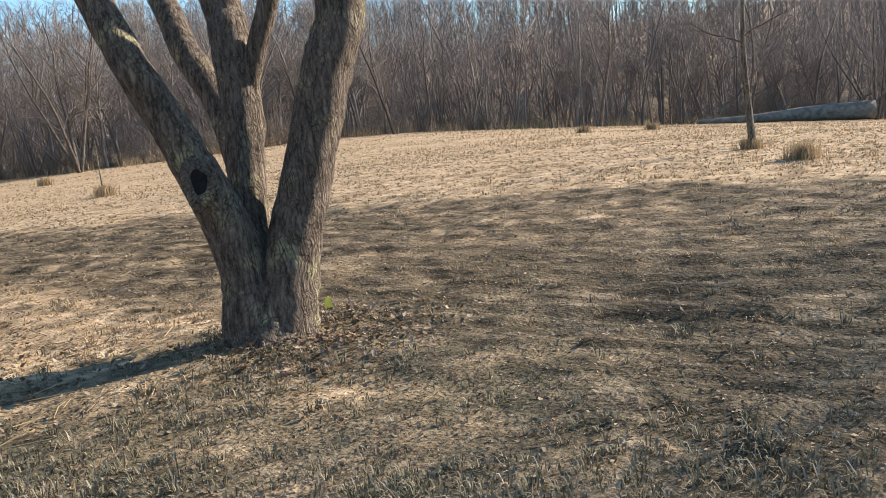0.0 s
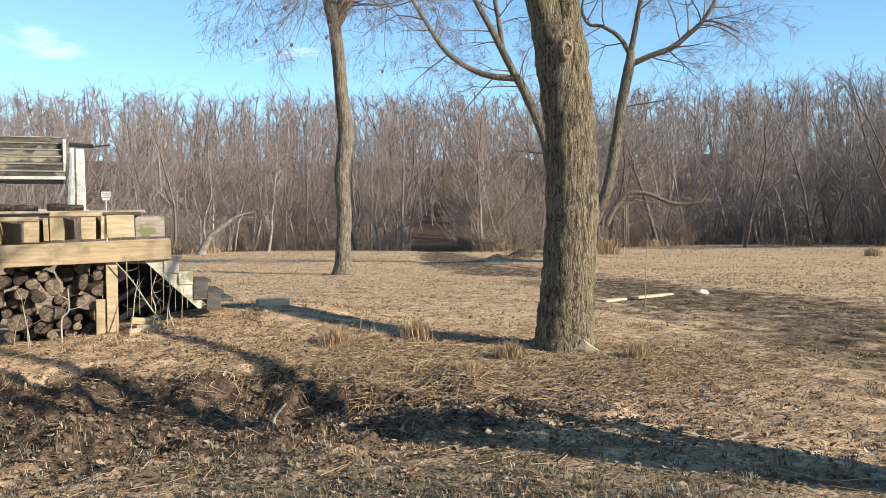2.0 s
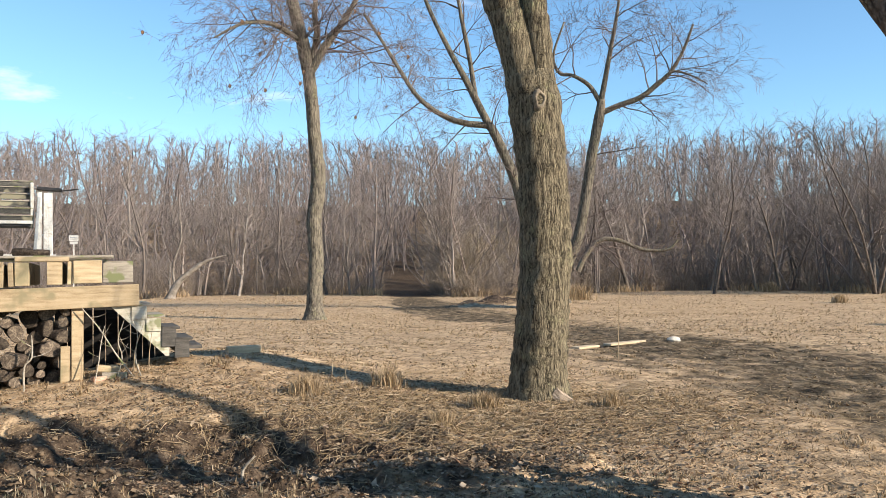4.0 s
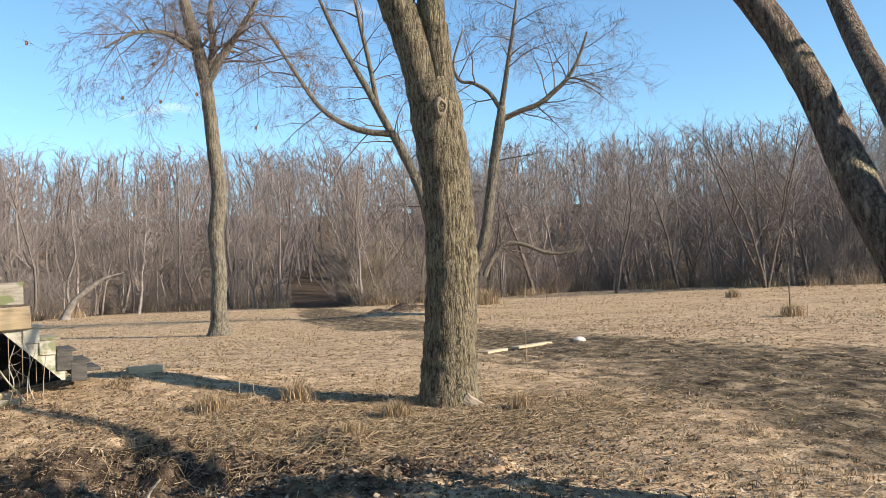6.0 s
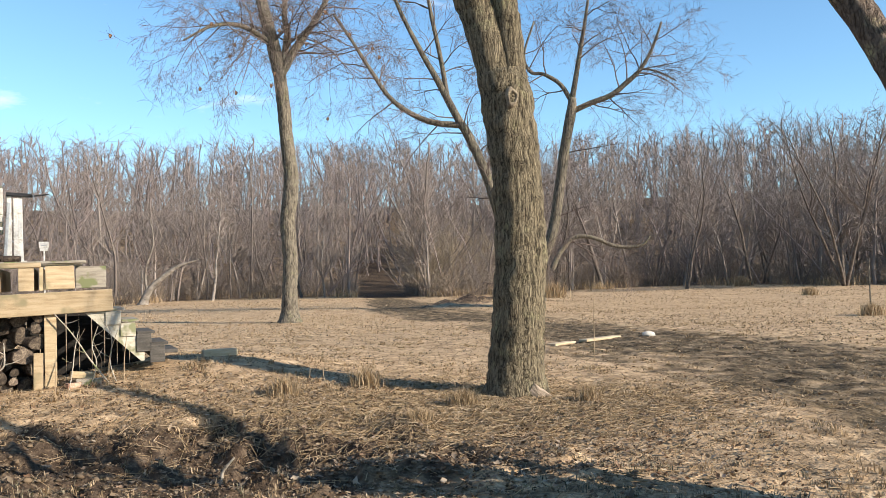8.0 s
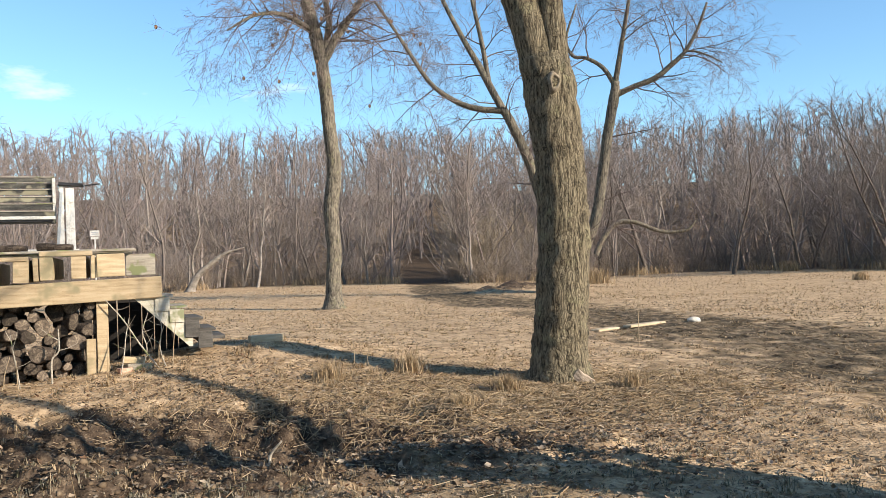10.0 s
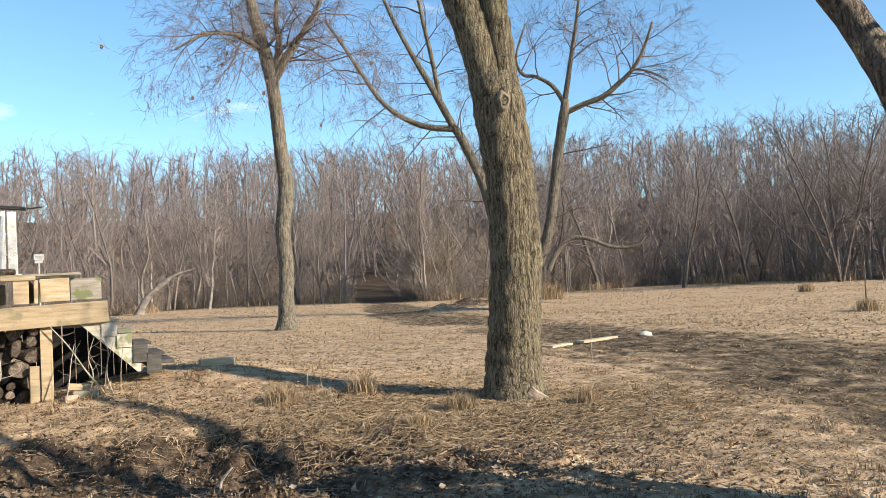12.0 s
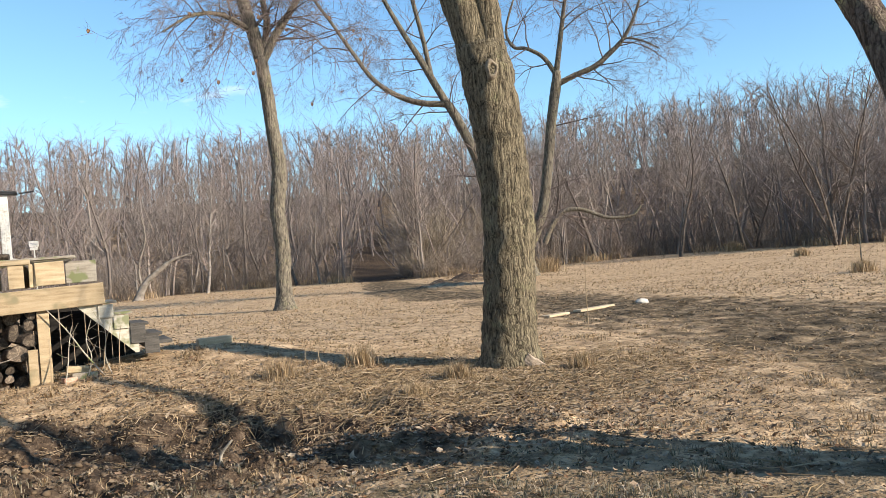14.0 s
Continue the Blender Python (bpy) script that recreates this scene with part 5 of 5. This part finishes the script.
def build_house():
    """Only the corner of its roof, with the gutter and downspout, reaches into view."""
    x, y, z = -5.74, 11.1, 3.90
    house = thing("house", x, y, 0, "house with dark roof and a black downspout", "house")
    siding = material("pale_siding", ((0.50, 0.48, 0.44), (0.62, 0.60, 0.56)), 4, 0.7, 0.2, 40)
    shingle = material("dark_shingles", ((0.05, 0.035, 0.03), (0.11, 0.08, 0.07), (0.16, 0.12, 0.11)), 9, 0.9, 0.5, 60)
    trim = material("dark_trim", ((0.03, 0.03, 0.032), (0.07, 0.068, 0.068)), 6, 0.5, 0.1, 40)
    part("wall", box(6.0, 7.0, 3.75, (-3.75, -3.9, 1.775), bevel=0.01), siding, house)
    for side in (1, -1):
        part("roof", box(4.6, 8.0, 0.10, (-1.83 if side > 0 else -5.6, -4.0, z + 1.30), (0, 35 * side, 0), 0.01), shingle, house)
    part("rake_board", box(4.6, 0.03, 0.17, (-1.85, 0.02, z + 1.20), (0, 35, 0), 0.005), trim, house)
    V, F = [], []
    tube_into(V, F, [Vector((0.02, 0.05, z - 0.06)), Vector((0.02, -8.0, z - 0.06))], [0.055, 0.055], 10)
    link_mesh("gutter", V, F, trim, house, shade=True)
    V, F = [], []
    pts, rad = curve_through([(-0.02, -0.1, z - 0.08, 0.04), (-0.03, -0.1, z - 0.26, 0.04), (-0.16, -0.1, z - 0.38, 0.04), (-0.62, -0.15, z - 0.62, 0.04), (-0.70, -0.2, z - 0.9, 0.04), (-0.70, -0.2, 0.1, 0.04)], 5)
    tube_into(V, F, pts, rad, 10)
    link_mesh("downspout", V, F, M_BLACK, house, "black bent downspout", True)


build_house()


# ---- grass, leaves and litter ----
def blades(name, x, y, tall, wide, mat, label, category, seed, lean=0.5):
    """Blades of grass, each a thin folded strip that bends over."""
    rs = np.random.RandomState(seed)
    n = len(x)
    z = ground_z(x, y) - 0.01
    a, b = rs.uniform(0, 2 * np.pi, n), rs.uniform(0, 2 * np.pi, n)
    bend = np.abs(rs.normal(0, lean, n)) + 0.15
    s = np.stack([np.cos(a), np.sin(a), 0 * a], 1) * (wide / 2)[:, None]
    d = np.stack([np.cos(b), np.sin(b), 0 * b], 1)
    p = np.stack([x, y, z], 1)
    mid = p + d * (tall * 0.35 * bend)[:, None] + np.stack([0 * x, 0 * x, tall * 0.6], 1)
    tip = p + d * (tall * bend)[:, None] + np.stack([0 * x, 0 * x, tall * np.clip(1.05 - 0.35 * bend, 0.25, 1)], 1)
    V = np.stack([p - s, p + s, mid + s * 0.75, mid - s * 0.75, tip], 1).reshape(-1, 3)
    k = 5 * np.arange(n)[:, None]
    T = np.concatenate([k + [0, 1, 2], k + [0, 2, 3], k + [3, 2, 4]])
    return tagged(fast_mesh(name, V, T, mat), label, category, kind="stuff")


def spread(rs, n, near, far, left=36, right=-88, power=0.0):
    """Places on the ground in front of the viewer, thicker near by."""
    b = np.radians(rs.uniform(right, left, n))
    r = near * (far / near) ** (rs.uniform(0, 1, n) ** (1 - power))
    return -np.sin(b) * r, np.cos(b) * r, r


def tufts(name, x, y, r, each, tall, mat, label, seed):
    """Small tufts: blades that splay outwards from a common root."""
    rs = np.random.RandomState(seed)
    k = np.repeat(np.arange(len(x)), each)
    out = rs.uniform(0, 2 * np.pi, len(k))
    gap = np.abs(rs.normal(0, 0.03, len(k))) * np.clip(r[k] / 6, 1, 2.5)
    px, py = x[k] + gap * np.cos(out), y[k] + gap * np.sin(out)
    h = tall[k] * rs.uniform(0.5, 1.15, len(k))
    wide = rs.uniform(0.004, 0.009, len(k)) * np.clip(r[k] / 6, 1, 3)
    n, z = len(k), ground_z(px, py) - 0.008
    bend = np.abs(rs.normal(0.55, 0.35, n)) + 0.1
    turn = out + rs.normal(0, 0.6, n)
    d = np.stack([np.cos(turn), np.sin(turn), 0 * turn], 1)
    s = np.stack([-np.sin(turn), np.cos(turn), 0 * turn], 1) * (wide / 2)[:, None]
    p = np.stack([px, py, z], 1)
    mid = p + d * (h * 0.4 * bend)[:, None] + np.stack([0 * h, 0 * h, h * 0.62], 1)
    tip = p + d * (h * 1.15 * bend)[:, None] + np.stack([0 * h, 0 * h, h * np.clip(1.0 - 0.55 * bend, 0.1, 1)], 1)
    V = np.stack([p - s, p + s, mid + s * 0.8, mid - s * 0.8, tip], 1).reshape(-1, 3)
    q = 5 * np.arange(n)[:, None]
    T = np.concatenate([q + [0, 1, 2], q + [0, 2, 3], q + [3, 2, 4]])
    return tagged(fast_mesh(name, V, T, mat), label, "grass", kind="stuff")


def build_grass():
    rs = np.random.RandomState(5)
    x, y, r = spread(rs, 25000, 2.6, 26)
    clump = layered(x * 1.3, y * 1.3, 61)
    keep = rs.uniform(0, 1, len(x)) < np.clip(2.6 * (clump - 0.26), 0.05, 1) * (1 - 0.85 * mudness(x, y)) * (1 - 0.62 * digging(x, y))
    x, y, r, clump = x[keep], y[keep], r[keep], clump[keep]
    mound = 1.3 * np.exp(-(((x - 1.6) / 2.6) ** 2 + ((y - 10.3) / 1.2) ** 2)) + 0.8 * np.exp(-(((x + 1.6) / 2.4) ** 2 + ((y - 12.4) / 1.3) ** 2))
    tall = rs.uniform(0.03, 0.075, len(x)) * (1 + 0.35 * smooth(8, 5, r)) * (0.45 + 1.1 * clump) * (1 + 2.2 * np.clip(mound, 0, 1) * rs.uniform(0, 1, len(x)) ** 2)
    green = (layered(x * 0.6, y * 0.6, 71) + 0.45 * smooth(7.5, 4, r) - 0.25 * smooth(10, 16, r) - 0.5 * mound + rs.normal(0, 0.12, len(x))) > 0.54
    tufts("turf", x[green], y[green], r[green], 11, tall[green], M_TURF, "patchy half-green winter turf", 1)
    tufts("dry_grass", x[~green], y[~green], r[~green], 11, tall[~green], M_STRAW, "short dry tan grass over the field", 2)
    x, y, r = spread(rs, 80000, 24, 74)
    keep = rs.uniform(0, 1, len(x)) < (1 - 0.95 * mudness(x, y)) * np.clip(2.4 * (layered(x * 0.35, y * 0.35, 81) - 0.25), 0.05, 1)
    x, y, r = x[keep], y[keep], r[keep]
    blades("field_grass", x, y, rs.uniform(0.03, 0.10, len(x)), 0.0012 * r, M_STRAW, "dry tan grass across the far field", "grass", 3, 1.6)
    b = np.radians(rs.uniform(-92, 36, 15000))
    q = edge_of_woods(b) + rs.normal(0.2, 1.2, len(b))
    x, y = -np.sin(b) * q, np.cos(b) * q
    keep = (layered(x * 0.4, y * 0.4, 91) > 0.47) & (np.abs(x - 3.1) > 2.4)
    x, y = x[keep], y[keep]
    blades("tall_grass", x, y, rs.uniform(0.3, 0.95, len(x)), rs.uniform(0.03, 0.06, len(x)), M_STRAW, "tall tan grass along the woods", "grass", 4, 0.35)


def build_tussocks():
    """Tufts that stand by themselves on the field."""
    rs = np.random.RandomState(8)
    spots = [(23.5, 41.5, 0.55, 0.55), (15.6, 24.1, 0.5, 0.7), (18.1, 4.9, 0.35, 0.5), (30.5, 64.0, 1.0, 1.2), (33.0, 16.0, 0.4, 0.5), (36.0, 14.2, 0.4, 0.5), (15.1, 3.2, 0.4, 0.5), (12.2, 50.5, 1.2, 1.5), (1.35, 10.4, 0.30, 0.25), (2.9, 10.3, 0.28, 0.25), (-0.9, 11.4, 0.32, 0.30), (0.75, 9.6, 0.22, 0.25), (0.2, 11.9, 0.35, 0.35)]
    for x, y, tall, wide in spots:
        n = 520
        a, q = rs.uniform(0, 6.28, n), np.abs(rs.normal(0, 0.33 * wide, n))
        ob = blades("tussock", x + q * np.cos(a), y + q * np.sin(a), rs.uniform(0.35, 1, n) * tall, np.full(n, 0.004 + 0.0006 * math.hypot(x, y)), M_STRAW, "tuft of tall dry grass on the field", "grass", int(100 * tall), 0.35)
        tagged(ob, group="tussocks on the field")


def build_leaves():
    rs = np.random.RandomState(9)
    groups = [(3000, 1.7, 10.1, 1.8, 0.8), (2600, 4.3, 4.0, 0.5, 0.4), (1500, 0.8, 5.6, 2.6, 1.6), (3200, -1.5, 10.6, 2.2, 1.4), (700, 3.2, 3.2, 1.6, 1.3), (6000, -2.0, 6.2, 2.4, 1.4), (3500, 1.0, 7.6, 1.6, 1.0)]
    x = np.concatenate([rs.normal(cx, sx, n) for n, cx, cy, sx, sy in groups])
    y = np.concatenate([rs.normal(cy, sy, n) for n, cx, cy, sx, sy in groups])
    fx, fy, fr = spread(rs, 3000, 2.8, 30)
    x, y = np.concatenate([x, fx]), np.concatenate([y, fy])
    keep = (np.hypot(x, y) > 2.4) & (rs.uniform(0, 1, len(x)) > np.maximum(0.8 * mudness(x, y), 0.45 * digging(x, y)))
    x, y = x[keep], y[keep]
    n = len(x)
    z = ground_z(x, y) + rs.uniform(0.004, 0.03, n)
    size = rs.uniform(0.010, 0.036, n) * np.clip(np.hypot(x, y) / 5.5, 0.62, 1.15)
    turn, t1, t2, curl = rs.uniform(0, 6.28, n), rs.normal(0, 0.3, n), rs.normal(0, 0.3, n), rs.uniform(0.2, 1.4, n)
    rim = []
    for k in range(8):
        a = 2 * np.pi * k / 8
        q = (1.0, 0.74, 0.86, 0.68, 0.88, 0.66, 0.9, 0.72)[k]
        lx, ly = size * q * math.cos(a), size * q * 0.62 * math.sin(a)
        lz = curl * (ly**2 * 1.6 + lx**2 * 0.5) / size + lx * t1 + ly * t2
        rim.append(np.stack([x + lx * np.cos(turn) - ly * np.sin(turn), y + lx * np.sin(turn) + ly * np.cos(turn), z + lz], 1))
    V = np.stack([np.stack([x, y, z], 1), *rim], 1).reshape(-1, 3)
    k = 9 * np.arange(n)[:, None]
    T = np.concatenate([k + [0, 1 + s, 1 + (s + 1) % 8] for s in range(8)])
    tagged(fast_mesh("fallen_leaves", V, T, M_LEAVES), "brown curled oak leaves lying in the grass", "leaves", kind="stuff")


def build_straw():
    """Flattened stalks and twigs that lie about."""
    rs = np.random.RandomState(10)
    n = 6400
    x = np.concatenate([rs.normal(0.6, 2.2, n // 2), rs.uniform(-6, 4, n // 2), rs.normal(1.4, 1.5, 2 * n)])
    y = np.concatenate([rs.normal(10.9, 1.1, n // 2), rs.uniform(4.0, 13.5, n // 2), rs.normal(10.0, 0.8, 2 * n)])
    keep = rs.uniform(0, 1, len(x)) > 0.5 * digging(x, y)
    x, y = x[keep], y[keep]
    m = len(x)
    long, turn, r = 0.05 + 0.3 * rs.uniform(0, 1, m) ** 2.5, rs.uniform(0, 6.28, m), rs.uniform(0.0015, 0.0045, m)
    ex, ey = x + long * np.cos(turn), y + long * np.sin(turn)
    a = np.stack([x, y, ground_z(x, y) + rs.uniform(0.0, 0.03, m)], 1)
    b = np.stack([ex, ey, ground_z(ex, ey) + rs.uniform(0.005, 0.06, m)], 1)
    side = np.stack([-np.sin(turn), np.cos(turn), 0 * x], 1) * r[:, None]
    up = np.stack([0 * x, 0 * x, r * 1.6], 1)
    V = np.stack([a - side, a + side, a + up, b - side, b + side, b + up], 1).reshape(-1, 3)
    k = 6 * np.arange(m)[:, None]
    T = np.concatenate([k + t for t in ([0, 1, 4], [0, 4, 3], [1, 2, 5], [1, 5, 4], [2, 0, 3], [2, 3, 5])])
    tagged(fast_mesh("straw_litter", V, T, M_STRAW), "flattened straw and thin twigs on the ground", "straw", kind="stuff")


def flakes(name, x, y, size, mat, label, category, seed, tilt=0.5):
    """Small curled scraps of leaf and straw that lie on the ground."""
    rs = np.random.RandomState(seed)
    n = len(x)
    turn, t1, t2, slim = rs.uniform(0, 6.28, n), rs.normal(0, tilt, n), rs.normal(0, tilt, n), rs.uniform(0.25, 0.8, n)
    z = ground_z(x, y) + size * rs.uniform(0.1, 0.5, n)
    rows = []
    for u, v in ((-1, 0), (-0.1, -1), (1, 0.1), (0.15, 1)):
        lx, ly = size * u * rs.uniform(0.7, 1.2, n), size * v * slim * rs.uniform(0.7, 1.2, n)
        rows.append(np.stack([x + lx * np.cos(turn) - ly * np.sin(turn), y + lx * np.sin(turn) + ly * np.cos(turn), z + lx * t1 + ly * t2 + 0.3 * abs(v) * size], 1))
    V = np.stack(rows, 1).reshape(-1, 3)
    k = 4 * np.arange(n)[:, None]
    return tagged(fast_mesh(name, V, np.concatenate([k + [0, 1, 2], k + [0, 2, 3]]), mat), label, category, kind="stuff")


def build_clods():
    """Crumbs of dug soil, and the chaff that covers the trampled ground."""
    rs = np.random.RandomState(12)
    x, y = rs.uniform(-8, 3, 26000), rs.uniform(3.5, 12.5, 26000)
    keep = rs.uniform(0, 1, len(x)) < digging(x, y)
    x, y = x[keep], y[keep]
    n = len(x)
    size = 0.008 + 0.030 * rs.uniform(0, 1, n) ** 4
    c = np.stack([x, y, ground_z(x, y) - size * 0.1], 1)
    rim = [(1, 0, 0), (0.6, 0.8, 0.5), (-0.7, 0.8, 0.45), (-1, -0.2, 0.1), (0.1, -1, 0.2), (0.0, 0.05, 0.75), (0, 0, -0.6)]
    V = np.stack([c + np.array(p)[None] * size[:, None] * rs.uniform(0.6, 1.3, (n, 1)) + rs.normal(0, 0.14, (n, 3)) * size[:, None] for p in rim], 1).reshape(-1, 3)
    k = 7 * np.arange(n)[:, None]
    T = np.concatenate([k + t for a, b in ((0, 1), (1, 2), (2, 3), (3, 4), (4, 0)) for t in ([a, b, 5], [b, a, 6])])
    soil = island_material("soil_crumbs", ((0.055, 0.037, 0.023), (0.11, 0.076, 0.046), (0.18, 0.13, 0.082), (0.075, 0.052, 0.033)))
    tagged(fast_mesh("soil_clods", V, T, soil), "crumbled brown clods of dug soil", "soil", kind="stuff")
    x, y, r = spread(rs, 70000, 2.6, 30)
    mud = rs.uniform(0, 1, len(x)) < np.maximum(mudness(x, y), 0.6 * digging(x, y))
    size = rs.uniform(0.006, 0.018, len(x)) * np.clip(r / 7, 1, 3)
    brown = island_material("trodden_chaff", ((0.09, 0.062, 0.04), (0.17, 0.12, 0.075), (0.25, 0.18, 0.115), (0.40, 0.305, 0.20), (0.14, 0.10, 0.065)))
    flakes("trodden_chaff", x[mud], y[mud], size[mud], brown, "trodden brown chaff and crumbs on the mud", "litter", 21, 0.22)
    pale = island_material("pale_chaff", ((0.10, 0.078, 0.052), (0.19, 0.15, 0.104), (0.065, 0.05, 0.034), (0.30, 0.245, 0.175), (0.09, 0.075, 0.046)), 0.8)
    flakes("pale_chaff", x[~mud], y[~mud], size[~mud] * 0.75, pale, "scraps of dead leaf and straw between the grass", "litter", 22, 0.33)


def build_stalks():
    """Dead weed stalks that stand upright here and there."""
    rng = random.Random(71)
    spots = [(-1.17, 7.95, 0.28, 0.02)]
    p = [deck_place(u, v) for u, v in ((0.05, -0.95), (-1.25, -0.55), (-1.05, -0.7), (0.75, -0.2), (0.95, -0.3), (0.6, -0.1))]
    spots += [(q.x, q.y, h, 0.008) for q, h in zip(p, (0.75, 0.5, 0.45, 0.75, 0.7, 0.6))]
    spots += [(4.35, 15.0, 1.55, 0.008), (0.1, 11.5, 0.5, 0.006), (-0.6, 12.2, 0.5, 0.006), (-0.35, 12.0, 0.45, 0.006)]
    for n, (x, y, tall, r) in enumerate(spots):
        root = thing("wooden_stake" if n == 0 else "weed_stalk", x, y, stand(x, y) - 0.03, "splintered stub of wood in dug soil" if n == 0 else "dry upright weed stalk in the grass", "stake" if n == 0 else "weed", "" if n == 0 else "dry weed stalks")
        V, F = [], []
        pts, rad = curve_through([(0, 0, 0, r), (rng.gauss(0, 0.03), rng.gauss(0, 0.03), tall * 0.5, r * 0.8), (rng.gauss(0, 0.12) * tall, rng.gauss(0, 0.12) * tall, tall, r * 0.45)], 4)
        tube_into(V, F, pts, rad, 6)
        link_mesh("stem", V, F, M_OLDWOOD if n == 0 else M_STRAW, root, shade=True)


build_grass()
build_tussocks()
build_leaves()
build_straw()
build_clods()
build_stalks()
